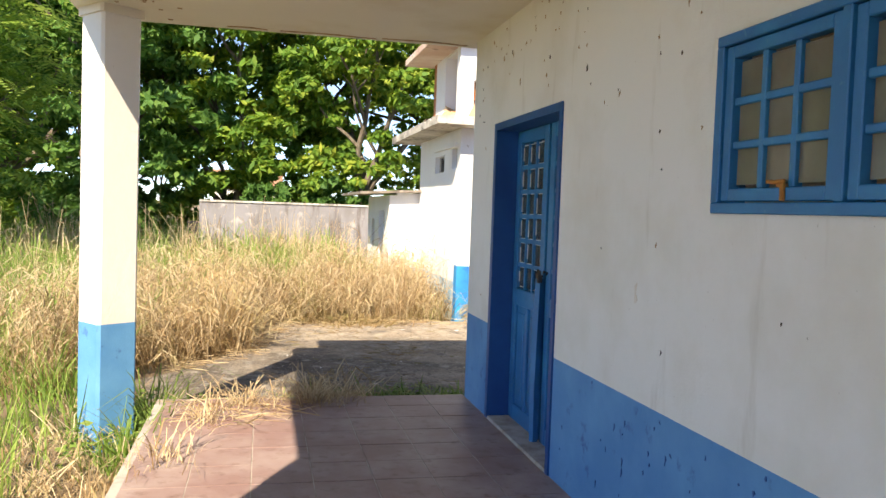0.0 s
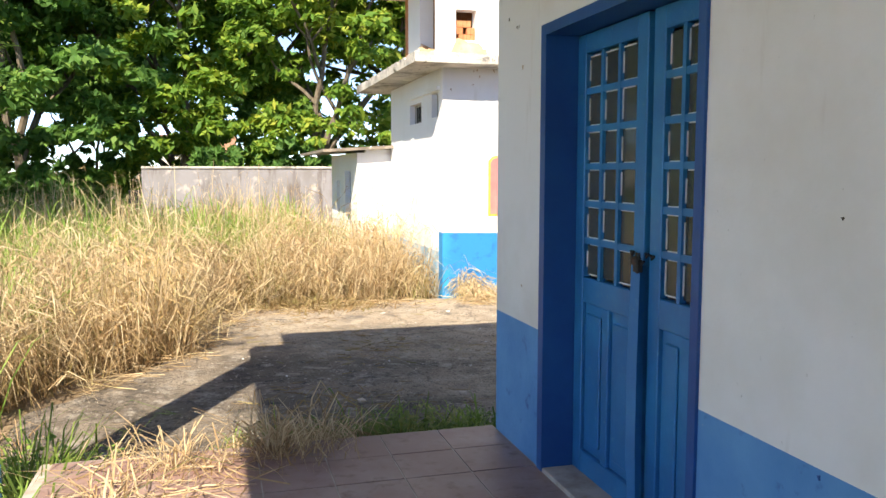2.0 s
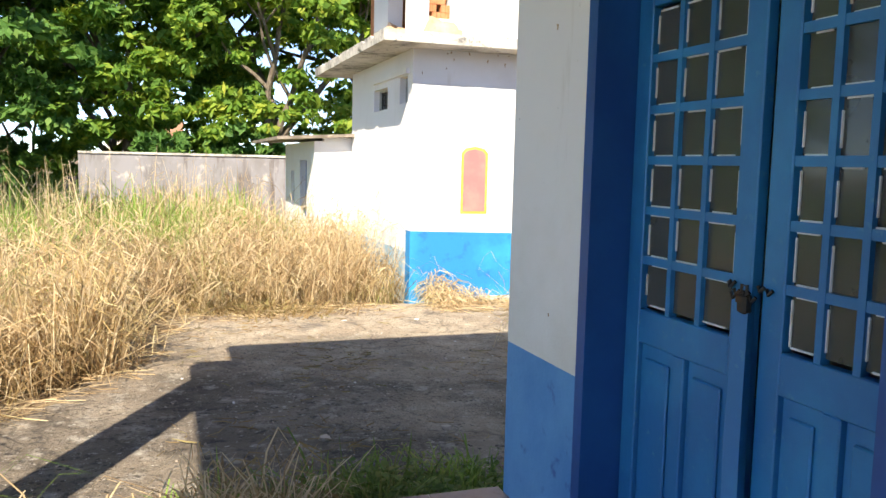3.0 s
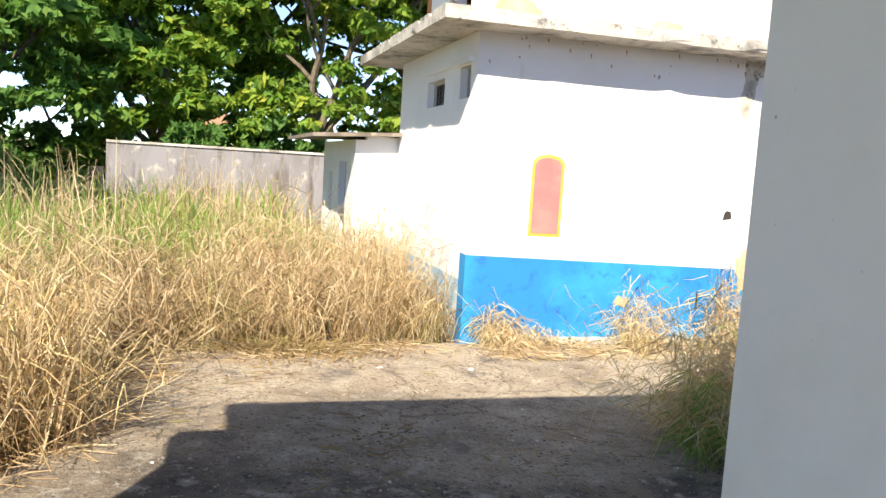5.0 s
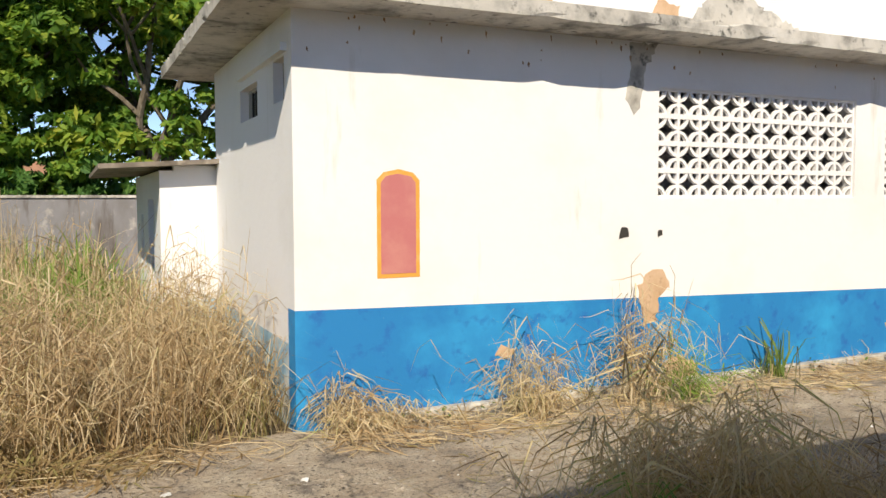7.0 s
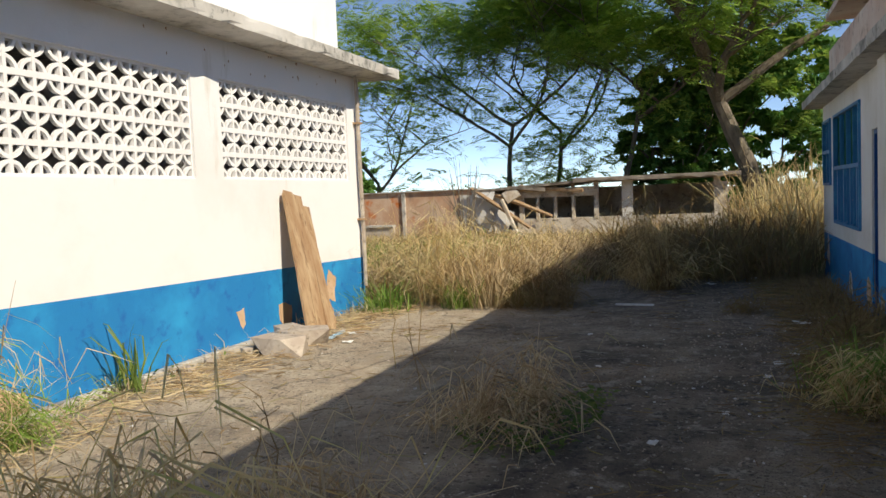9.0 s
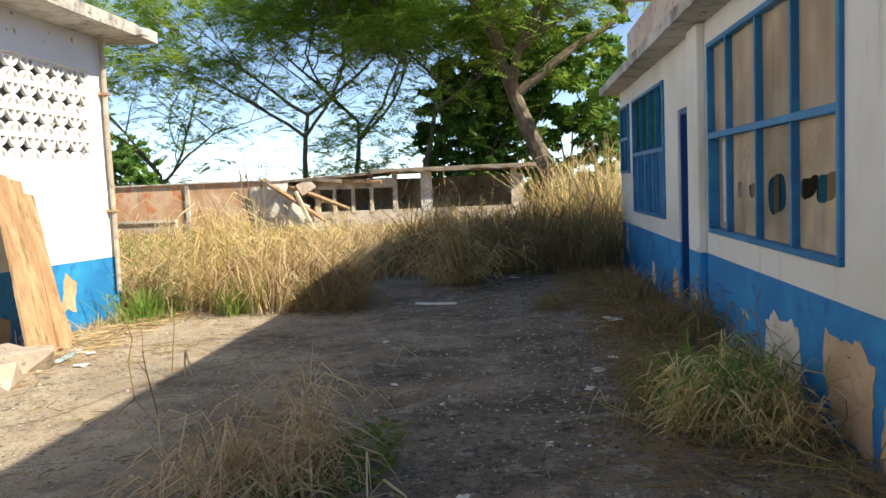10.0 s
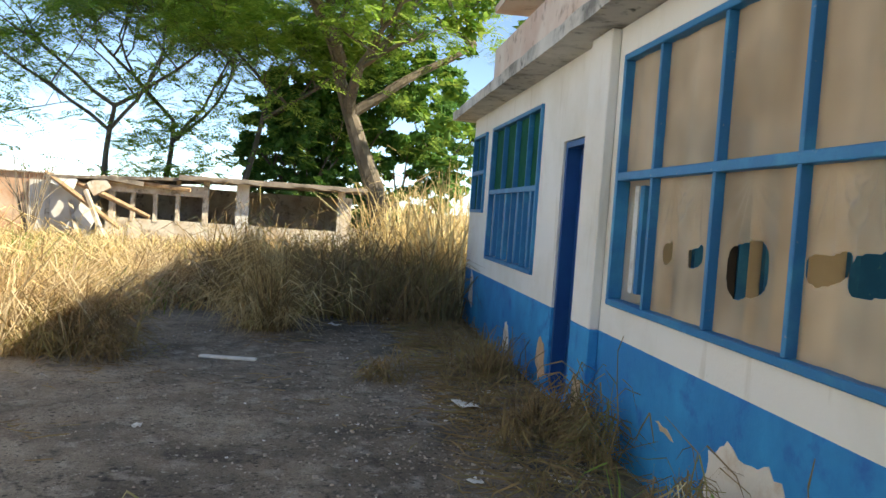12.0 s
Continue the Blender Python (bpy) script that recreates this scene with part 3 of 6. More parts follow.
block("coping", (27.4, 27.8, 17.25, 27.8, 1.68, 1.72), M["concrete"], wall_e)
low_wall = tagged(block("low_wall", (26.9, 27.05, 20.2, 24.5, -0.06, 0.5), M["ruin"]), "low pierced block wall in front of the boundary", "wall", kind="structure")
block("coping", (26.82, 27.12, 20.2, 24.5, 0.5, 0.57), M["concrete"], low_wall)


# ---- porch column ----
def porch_column():
    c = thing("porch_column", (-2.74, 7.56, PF), "white painted porch column with a blue foot", "column")
    turn = Matrix.Rotation(radians(38.4), 4, "Z")
    for nm, z0, z1, mt, s in (("shaft", 0.62, CEIL - PF - 0.06, "white", 0.15), ("foot", -0.3, 0.62, "blue_faded", 0.15), ("capital", CEIL - PF - 0.06, CEIL - PF, "ceiling", 0.17)):
        bm = bmesh.new()
        box(bm, -s, s, -s, s, z0, z1, m=turn)
        bmesh.ops.bevel(bm, geom=[e for e in bm.edges if abs(e.verts[0].co.z - e.verts[1].co.z) > 0.01], offset=0.02, segments=1, affect="EDGES")
        part(nm, bm, M[mt], c)
    return c


first_column = porch_column()
copy_thing(first_column, pose(-2.74, 3.05, PF))
copy_thing(first_column, pose(-2.74, -1.4, PF))


# ---- doors and windows of the porch wall ----
def door_leaf(parent, name, y0, y1, z0, z1, x, columns, rows, label):
    """A panelled leaf in the plane x, glazed above, that faces -x."""
    leaf = part(name, bmesh.new(), M["blue_wood"], parent, label)
    bm = bmesh.new()
    w, st, t = y1 - y0, 0.085, 0.04
    zr = z0 + (z1 - z0) * 0.40
    box(bm, x, x + t, y0, y0 + st, z0, z1)
    box(bm, x, x + t, y1 - st, y1, z0, z1)
    box(bm, x, x + t, y0 + st, y1 - st, z0, z0 + 0.11)
    box(bm, x, x + t, y0 + st, y1 - st, zr, zr + 0.12)
    box(bm, x, x + t, y0 + st, y1 - st, z1 - 0.09, z1)
    box(bm, x, x + t, (y0 + y1) / 2 - 0.03, (y0 + y1) / 2 + 0.03, z0 + 0.11, zr)
    bmesh.ops.bevel(bm, geom=bm.edges[:], offset=0.004, segments=1, affect="EDGES")
    old = leaf.data
    leaf.data = mesh_of(name, bm, M["blue_wood"])
    bpy.data.meshes.remove(old)
    for a, b in ((y0 + st, (y0 + y1) / 2 - 0.03), ((y0 + y1) / 2 + 0.03, y1 - st)):
        bm = bmesh.new()
        box(bm, x + 0.018, x + 0.03, a, b, z0 + 0.11, zr)
        box(bm, x + 0.006, x + 0.02, a + 0.035, b - 0.035, z0 + 0.16, zr - 0.05)
        bmesh.ops.bevel(bm, geom=bm.edges[:], offset=0.005, segments=1, affect="EDGES")
        part("panel", bm, M["blue_wood"], leaf)
    ga, gb, gz0, gz1 = y0 + st, y1 - st, zr + 0.12, z1 - 0.09
    bm = bmesh.new()
    for i in range(1, columns):
        y = ga + (gb - ga) * i / columns
        box(bm, x + 0.004, x + 0.034, y - 0.012, y + 0.012, gz0, gz1)
    for j in range(1, rows):
        z = gz0 + (gz1 - gz0) * j / rows
        box(bm, x + 0.006, x + 0.032, ga, gb, z - 0.014, z + 0.014)
    part("glazing_bars", bm, M["blue_wood"], leaf)
    bm = bmesh.new()
    rnd = random.Random(name)
    for i in range(columns):
        for j in range(rows):
            a, b = ga + (gb - ga) * i / columns + 0.012, ga + (gb - ga) * (i + 1) / columns - 0.012
            c, d = gz0 + (gz1 - gz0) * j / rows + 0.014, gz0 + (gz1 - gz0) * (j + 1) / rows - 0.014
            g = bmesh.new()
            box(g, x + 0.02, x + 0.024, a, b, c, d)
            pane = part("pane", g, M["dim_glass"], leaf)
            pane.visible_shadow = False
            k = 0.005
            for s in ((a, a + k, c, d), (b - k, b, c, d), (a, b, c, c + k), (a, b, d - k, d)):
                if rnd.random() < 0.75:
                    p, q = rnd.uniform(0, 0.25), rnd.uniform(0.75, 1)
                    if s[1] - s[0] < 0.02:
                        box(bm, x + 0.015, x + 0.02, s[0], s[1], s[2] + (s[3] - s[2]) * p, s[2] + (s[3] - s[2]) * q)
                    else:
                        box(bm, x + 0.015, x + 0.02, s[0] + (s[1] - s[0]) * p, s[0] + (s[1] - s[0]) * q, s[2], s[3])
    part("putty", bm, M["litter"], leaf, "chipped white putty")
    return leaf


door = thing("door_1", (0.1, 6.33, PF), "blue panelled double door with small dirty panes, chained shut", "door", kind="structure")
bm = bmesh.new()
box(bm, -0.012, 0.239, 5.655, 5.70, PF, 2.425)
box(bm, -0.012, 0.239, 6.955, 7.015, PF, 2.425)
box(bm, -0.012, 0.239, 5.70, 6.955, 2.375, 2.425)
fr = part("door_frame", bm, M["blue_dark"], door, "dark blue frame")
l1 = door_leaf(door, "leaf_north", 6.30, 6.95, PF + 0.02, 2.37, 0.15, 3, 6, "closed blue door leaf")
l2 = door_leaf(door, "leaf_south", 5.705, 6.255, PF + 0.02, 2.37, 0.15, 3, 6, "blue door leaf slightly ajar")
bm = bmesh.new()
tube(bm, [(0.13, 6.30, 1.36), (0.118, 6.29, 0.95), (0.105, 6.265, 0.6), (0.10, 6.235, 0.30)], [0.03, 0.034, 0.032, 0.026], 4)
part("loose_strip", bm, M["blue_wood"], door, "loose blue astragal strip")
bm = bmesh.new()
for k in range(9):
    a = k / 8 * math.pi
    p = Vector((0.145 - 0.03 * math.sin(a), 6.22 + 0.16 * k / 8, 1.40 - 0.035 * math.sin(a) + 0.02 * (k % 2)))
    tube(bm, [p + Vector((0, -0.012, 0.006)), p + Vector((-0.004, 0, -0.008)), p + Vector((0, 0.012, 0.006))], [0.006, 0.006, 0.006], 6)
part("chain", bm, M["iron"], door, "dark chain")
bm = bmesh.new()
box(bm, 0.105, 0.135, 6.27, 6.315, 1.33, 1.385)
bmesh.ops.bevel(bm, geom=bm.edges[:], offset=0.006, segments=1, affect="EDGES")
tube(bm, [(0.12, 6.28, 1.385), (0.12, 6.282, 1.41), (0.12, 6.303, 1.41), (0.12, 6.305, 1.385)], [0.005] * 4, 6)
part("padlock", bm, M["iron"], door, "dark iron padlock")
settle(door)
tagged(block("threshold", (-0.01, 0.24, 5.70, 6.955, PF - 0.005, PF + 0.02), M["grout"], bevel=0.005), "worn mortar door threshold", "threshold", kind="structure")

win = thing("window_1", (0.05, 3.1, 1.8), "blue wooden casement window with small dusty panes", "window", kind="structure")
bm = bmesh.new()
for d in ((2.10, 4.04, 1.805, 1.845), (2.10, 4.04, 2.415, 2.455), (2.10, 2.145, 1.845, 2.415), (3.995, 4.04, 1.845, 2.415), (3.335, 3.375, 1.845, 2.415), (2.70, 2.74, 1.845, 2.415)):
    box(bm, -0.02, 0.10, *d)
bmesh.ops.bevel(bm, geom=bm.edges[:], offset=0.004, segments=1, affect="EDGES")
part("window_frame", bm, M["blue_wood"], win)
for a, b in ((3.38, 3.99), (2.745, 3.33), (2.15, 2.695)):
    bm = bmesh.new()
    z0, z1, s = 1.85, 2.41, 0.045
    for d in ((a, a + s, z0, z1), (b - s, b, z0, z1), (a + s, b - s, z0, z0 + s), (a + s, b - s, z1 - s, z1)):
        box(bm, -0.008, 0.04, *d)
    for i in (1, 2):
        y = a + s + (b - a - 2 * s) * i / 3
        box(bm, 0.0, 0.036, y - 0.014, y + 0.014, z0 + s, z1 - s)
        z = z0 + s + (z1 - z0 - 2 * s) * i / 3
        box(bm, 0.002, 0.034, a + s, b - s, z - 0.014, z + 0.014)
    bmesh.ops.bevel(bm, geom=bm.edges[:], offset=0.004, segments=1, affect="EDGES")
    sash = part("sash", bm, M["blue_wood"], win)
    for i in range(3):
        for j in range(3):
            g = bmesh.new()
            ya, za = a + s + (b - a - 2 * s) * i / 3 + 0.014, z0 + s + (z1 - z0 - 2 * s) * j / 3 + 0.014
            box(g, 0.018, 0.022, ya, ya + (b - a - 2 * s) / 3 - 0.028, za, za + (z1 - z0 - 2 * s) / 3 - 0.028)
            part("pane", g, M["dusty_glass"], sash).visible_shadow = False
bm = bmesh.new()
box(bm, -0.016, -0.008, 3.615, 3.65, 1.895, 1.92)
box(bm, -0.02, -0.009, 3.61, 3.625, 1.85, 1.905)
tube(bm, [(-0.014, 3.61, 1.915), (-0.022, 3.65, 1.91), (-0.014, 3.70, 1.915)], [0.006, 0.008, 0.006], 6)
part("latch", bm, M["rust"], win, "rusty orange latch")
settle(win)


# ---- windows and door of the yard wall ----
def steel_window(name, x0, x1, z0, z1, mull, transom, label, top_mat, low_mat, tears=(), clear=(), bar=0.015):
    """A steel window in the yard wall: mull: where its uprights stand; its panes are films behind the bars;
    tears: (x, z, half width, half height) of the holes; clear: cells with no film below."""
    w = thing(name, ((x0 + x1) / 2, YN, z0), label, "window", kind="structure")
    bm = bmesh.new()
    f = 0.04
    for d in ((x0, x1, z0, z0 + f), (x0, x1, z1 - f, z1), (x0, x0 + f, z0 + f, z1 - f), (x1 - f, x1, z0 + f, z1 - f)):
        box(bm, d[0], d[1], YN - 0.06, YN + 0.03, d[2], d[3])
    bmesh.ops.bevel(bm, geom=bm.edges[:], offset=0.005, segments=1, affect="EDGES")
    part("window_frame", bm, M["blue_frame"], w)
    for x in mull:
        block("mullion", (x - bar, x + bar, YN - 0.045, YN + 0.022, z0 + f, z1 - f), M["blue_frame"], w, bevel=0.004)
    block("transom", (x0 + f, x1 - f, YN - 0.04, YN + 0.027, transom - 0.025, transom + 0.025), M["blue_frame"], w, bevel=0.004)
    cells = [x0 + f, *mull, x1 - f]
    for a, b in zip(cells, cells[1:]):
        for c, d, mt in ((transom + 0.025, z1 - f, top_mat), (z0 + f, transom - 0.025, low_mat)):
            if any(abs(a - p) < 0.01 for p in clear) and c < transom:
                continue
            torn = [q for q in tears if a <= q[0] <= b] if c < transom else []
            nx, nz = (72, 72) if torn else (24, 12) if mt is M["curtain"] else (2, 2)
            bm, vs = bmesh.new(), {}

            def spot(i, j):
                if (i, j) not in vs:
                    x, z = a + (b - a) * i / nx, c + (d - c) * j / nz
                    y = 0.005 * math.sin(x * 17 + 0.6 * math.sin(z * 3)) + 0.003 * math.sin(x * 41 + z * 2)
                    for cx, cz, hw, hh in torn:
                        k = math.exp(-((x - cx) ** 2 + (z - cz - 0.16) ** 2 * 2.0) * 14)
                        y += k * 0.011 * math.sin(math.atan2(z - cz - 0.42, x - cx) * 17) + k * 0.006
                    vs[i, j] = bm.verts.new((x, YN - 0.03 + y * math.sin(math.pi * i / nx) ** 0.7 if 0 < i < nx else YN - 0.03, z))
                return vs[i, j]
            for i in range(nx):
                for j in range(nz):
                    x, z = a + (b - a) * (i + 0.5) / nx, c + (d - c) * (j + 0.5) / nz
                    if any(((x - cx) / hw) ** 4 + ((z - cz + 0.012 * ((x - cx) / hw) ** 2 * -1 + 0.02 * (x - cx) / hw) / (hh * (1 + 0.22 * noise.noise(Vector((x * 9, z * 9, 1)))))) ** 4 < 1 for cx, cz, hw, hh in torn):
                        continue
                    bm.faces.new((spot(i, j), spot(i + 1, j), spot(i + 1, j + 1), spot(i, j + 1)))
            rim = [v for v in bm.verts if v.is_boundary and a + 0.004 < v.co.x < b - 0.004 and c + 0.004 < v.co.z < d - 0.004]
            for _ in range(4):
                bmesh.ops.smooth_vert(bm, verts=rim, factor=0.5, use_axis_x=True, use_axis_y=True, use_axis_z=True)
            for fc in bm.faces:
                fc.smooth = True
            pane = part("film" if mt is M["curtain"] or mt is M["green_film"] else "pane", bm, mt, w, "torn sagging film" if torn else "")
            pane.visible_shadow = False
    return settle(w)


cells = (7.16, 7.86, 8.62)
steel_window("window_2", 6.42, 9.2, 0.86, 2.42, cells, 1.66, "wide blue steel window with torn brown film", M["curtain"], M["curtain"], ((6.74, 1.245, 0.13, 0.07), (7.0, 1.25, 0.13, 0.05), (7.58, 1.20, 0.17, 0.115), (8.08, 1.225, 0.07, 0.045), (8.42, 1.23, 0.06, 0.05)), (8.62,))
steel_window("window_3", 11.27, 13.57, 0.87, 2.38, (11.75, 12.3, 12.9), 1.64, "blue steel window with green film in the upper panes", M["green_film"], M["pale_glass"], bar=0.008)
for x in (11.5, 12.02, 12.6, 13.2):
    block("glazing_bar", (x - 12.45, x - 12.39, -0.045, 0.02, 0.05, 0.745), M["blue_frame"], bpy.data.objects["window_3"], bevel=0.004)
steel_window("window_4", 13.98, 14.87, 1.40, 2.38, (14.4,), 1.9, "small green filmed window near the corner", M["green_film"], M["green_film"])
d2 = thing("door_2", (10.25, YN - 0.1, 0), "narrow dark blue door standing in a deep reveal", "door", kind="structure")
block("door_leaf", (9.96, 10.55, YN - 0.17, YN - 0.13, 0.0, 1.98), M["blue_dark"], d2, bevel=0.004)
bm = bmesh.new()
box(bm, 9.955, 10.0, YN - 0.215, YN - 0.02, 0.0, 1.985)
box(bm, 10.51, 10.555, YN - 0.215, YN - 0.02, 0.0, 1.985)
box(bm, 10.0, 10.51, YN - 0.215, YN - 0.02, 1.94, 1.985)
part("door_frame", bm, M["blue_dark"], d2)
settle(d2)

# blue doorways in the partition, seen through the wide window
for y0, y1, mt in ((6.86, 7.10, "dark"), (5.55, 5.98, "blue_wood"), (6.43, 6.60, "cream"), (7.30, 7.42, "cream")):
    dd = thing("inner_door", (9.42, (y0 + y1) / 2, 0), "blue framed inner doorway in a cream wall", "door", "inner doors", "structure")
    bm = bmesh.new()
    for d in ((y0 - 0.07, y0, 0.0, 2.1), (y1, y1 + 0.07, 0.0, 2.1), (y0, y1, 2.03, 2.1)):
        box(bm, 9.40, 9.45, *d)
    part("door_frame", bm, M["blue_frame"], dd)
    # the near-black leaf paints the shade of an unlit doorway
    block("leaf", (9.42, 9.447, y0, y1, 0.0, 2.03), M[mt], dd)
    settle(dd)
sash_2 = thing("open_sash", (9.0, YN - 0.1, 0.95), "narrow blue hinged sash with a white batten", "window sash")
block("stile", (-0.03, 0.03, -0.02, 0.02, 0.0, 0.66), M["blue_frame"], sash_2, bevel=0.004)
block("batten", (0.05, 0.12, -0.02, 0.02, 0.0, 0.66), M["litter"], sash_2, "white batten")
block("batten", (-0.28, -0.22, -0.02, 0.02, 0.0, 0.66), M["litter"], sash_2, "white batten")

# ---- flaking paint ----
peels = [([(7.07, -0.03), (7.07, 0.40), (7.2, 0.45), (7.35, 0.43), (7.42, 0.40), (7.55, 0.46), (7.7, 0.36), (7.76, 0.15), (7.74, -0.03)], "undercoat"),
         ([(6.1, -0.03), (6.08, 0.42), (6.25, 0.50), (6.5, 0.47), (6.68, 0.50), (6.72, 0.28), (6.5, -0.03)], "peeled"),
         ([(5.0, -0.03), (5.0, 0.36), (5.35, 0.42), (5.6, 0.45), (5.8, 0.60), (5.88, 0.50), (6.0, 0.12), (6.0, -0.03)], "peeled"),
         ([(10.62, 0.1), (10.7, 0.35), (10.85, 0.4), (10.95, 0.2), (10.8, 0.05)], "peeled"), ([(12.0, 0.05), (12.1, 0.3), (12.25, 0.32), (12.3, 0.06)], "undercoat"),
         ([(8.1, 0.30), (8.2, 0.36), (8.35, 0.34), (8.2, 0.31)], "peeled"), ([(14.3, 0.2), (14.35, 0.6), (14.5, 0.66), (14.6, 0.3)], "undercoat")]
for k, (o, mt) in enumerate(peels):
    patch("peeled_patch", "x", YN, o, M[mt], wall_north, 40 + k)
patch("peeled_patch", "x", YN + 0.004, [(5.05, 0.3), (5.3, 0.44), (5.6, 0.47), (5.82, 0.62), (5.86, 0.56), (5.6, 0.40), (5.3, 0.36)], M["undercoat"], wall_north, 61)
patch("peeled_patch", "x", YN + 0.071, [(9.40, 0.02), (9.44, 0.3), (9.6, 0.34), (9.62, 0.02)], M["peeled"], pilaster, 62)
for k, o in enumerate(([(4.68, 0.56), (4.62, 0.95), (4.74, 1.06), (4.88, 1.08), (4.98, 0.92), (4.86, 0.84), (4.82, 0.62)], [(4.95, 0.02), (4.93, 0.2), (5.1, 0.28), (5.3, 0.16), (5.35, 0.02)],
                       [(7.96, 0.38), (8.08, 0.4), (8.1, 0.24), (8.04, 0.2)], [(8.78, 0.34), (8.92, 0.36), (9.06, 0.3), (9.04, 0.1), (8.92, 0.04), (8.8, 0.16)], [(3.12, 0.42), (3.2, 0.5), (3.32, 0.46), (3.26, 0.38)], [(9.9, 0.25), (10.0, 0.62), (10.2, 0.5), (10.15, 0.2)])):
    patch("peeled_patch", "x", BY, o, M["peeled"], wall_b, 70 + k, thick=-0.004)
for k, o in enumerate(([(3.2, 3.28), (3.3, 3.42), (3.6, 3.4), (3.62, 3.28)], [(4.6, 3.3), (4.7, 3.5), (4.95, 3.44), (4.9, 3.28)], [(1.5, 3.28), (1.6, 3.5), (1.95, 3.42), (2.1, 3.27)])):
    patch("peeled_patch", "x", UY, o, M["peeled"], upper_south, 90 + k, thick=-0.004)
patch("damp_stain", "x", UY, [(5.0, 3.27), (5.3, 3.6), (5.45, 4.0), (5.6, 4.05), (5.75, 3.6), (6.6, 3.3), (6.7, 3.27)], M["concrete"], upper_south, 97, thick=-0.003, rag=0.05)
bm = bmesh.new()
for i in range(5):
    for j in range(3):
        if (i, j) not in ((0, 0), (4, 2), (2, 1)):
            box(bm, UX + 0.235 + 0.056 * i, UX + 0.287 + 0.056 * i, UY + 0.06, UY + 0.15, 3.48 + 0.09 * j, 3.565 + 0.09 * j)
part("broken_brick", bm, M["brick"], upper_south, "broken red brick in the hole")
rnd = random.Random(14)
bm = bmesh.new()
for i in range(16):
    y = UY + 0.3 + rnd.random() ** 0.7 * 0.75
    m = Matrix.Translation((UX + rnd.uniform(0.02, 0.18), y, 3.32 + max(0, y - UY - 0.5) * rnd.uniform(0, 0.55))) @ Euler((rnd.uniform(-0.6, 0.6), rnd.uniform(-0.6, 0.6), rnd.uniform(0, 3))).to_matrix().to_4x4()
    box(bm, -0.09, 0.09, -0.05, 0.05, -0.04, 0.04, 0, m)
part("broken_edge", bm, M["peeled"], upper_west, "crumbled brick edge of the opening")
# flat near-black patches on the wall paint the shade inside two small holes
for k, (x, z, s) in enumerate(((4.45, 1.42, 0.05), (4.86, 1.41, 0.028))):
    patch("hole_shade_patch", "x", BY, [(x - s, z - s), (x + s, z - s * 0.6), (x + s * 0.9, z + s), (x - s * 0.7, z + s * 1.1)], M["dark"], wall_b, 100 + k, thick=-0.004, rag=0.012)
rnd = random.Random(5)
for k in range(150):
    y, z = rnd.uniform(1.6, 7.6), rnd.choice((rnd.uniform(1.0, 3.1), rnd.uniform(2.45, 3.1), rnd.uniform(2.85, 3.12), rnd.uniform(2.2, 3.1)))
    if not (5.6 < y < 7.06 and z < 2.5 or 2.0 < y < 4.15 and 1.7 < z < 2.5):
        q = rnd.uniform(0.002, 0.0055) * (2.0 if z > 2.5 and k % 4 == 0 else 1.0)
        tail = rnd.choice((1.4, 1.4, 2.6, 4.5))
        patch("chip", "y", 0.0, [(y - q, z - q), (y + q * 0.6, z - q * tail), (y + q, z + q), (y - q * 0.5, z + q * 1.6)], M["timber" if k % 3 else "iron"], wall_west, 200 + k, thick=-0.003, rag=0.008)
for k in range(70):
    y, z, q = rnd.uniform(1.8, 5.6), 0.94 - rnd.random() ** 1.6 * 0.6, rnd.uniform(0.002, 0.006)
    patch("chip", "y", 0.0, [(y - q, z - q), (y + q * 0.6, z - q * rnd.choice((1.4, 3.0, 6.0))), (y + q, z + q), (y - q * 0.5, z + q * 1.6)], M["blue_dark"], wall_west, 600 + k, thick=-0.003, rag=0.006)
for k in range(46):
    x, z, q = rnd.uniform(BX + 0.1, BE - 0.2), 3.11 - rnd.random() ** 2 * 0.3, rnd.uniform(0.004, 0.011)
    patch("mould_spot", "x", BY, [(x - q, z - q), (x + q * 0.6, z - q * rnd.choice((1.4, 3.0, 5.0))), (x + q, z + q), (x - q * 0.5, z + q * 1.6)], M["timber"], wall_b, 800 + k, thick=-0.003, rag=0.008)
patch("damp_stain", "x", BY, [(4.48, 3.12), (4.50, 2.85), (4.46, 2.62), (4.55, 2.48), (4.62, 2.60), (4.66, 2.86), (4.80, 3.12)], M["concrete"], wall_b, 861, thick=-0.003, rag=0.03)
patch("scuff", "y", 0.0, [(4.64, 1.40), (4.66, 1.39), (4.67, 1.46), (4.65, 1.48)], M["undercoat"], wall_west, 260, thick=-0.003, rag=0.02)

def flat_patch(name, z, outline, material, parent, seed, rag=0.012):
    """A ragged dark flaw on the underside of a slab."""
    ob = patch(name, "x", 0.0, outline, material, parent, seed, rag=rag)
    for v in ob.data.vertices:
        v.co = Vector((v.co.x, v.co.z, z - v.co.y))
    return ob


for k, (x0, x1, y) in enumerate(((-0.75, -0.05, 7.78), (-1.55, -0.8, 7.80), (-1.95, -1.65, 7.79))):
    flat_patch("crack", CEIL, [(x0, y), ((x0 + x1) / 2, y - 0.03), (x1, y + 0.01), (x1, y + 0.035), ((x0 + x1) / 2, y + 0.01), (x0, y + 0.02)], M["timber"], roof_slab, 400 + k)
for k in range(26):
    x, y, q = rnd.uniform(-2.9, -2.2), rnd.uniform(6.2, 7.8), rnd.uniform(0.006, 0.02)
    flat_patch("mould_spot", CEIL, [(x - q, y - q), (x + q, y - q * 0.6), (x + q * 0.7, y + q), (x - q * 0.8, y + q * 0.7)], M["timber"], roof_slab, 420 + k)

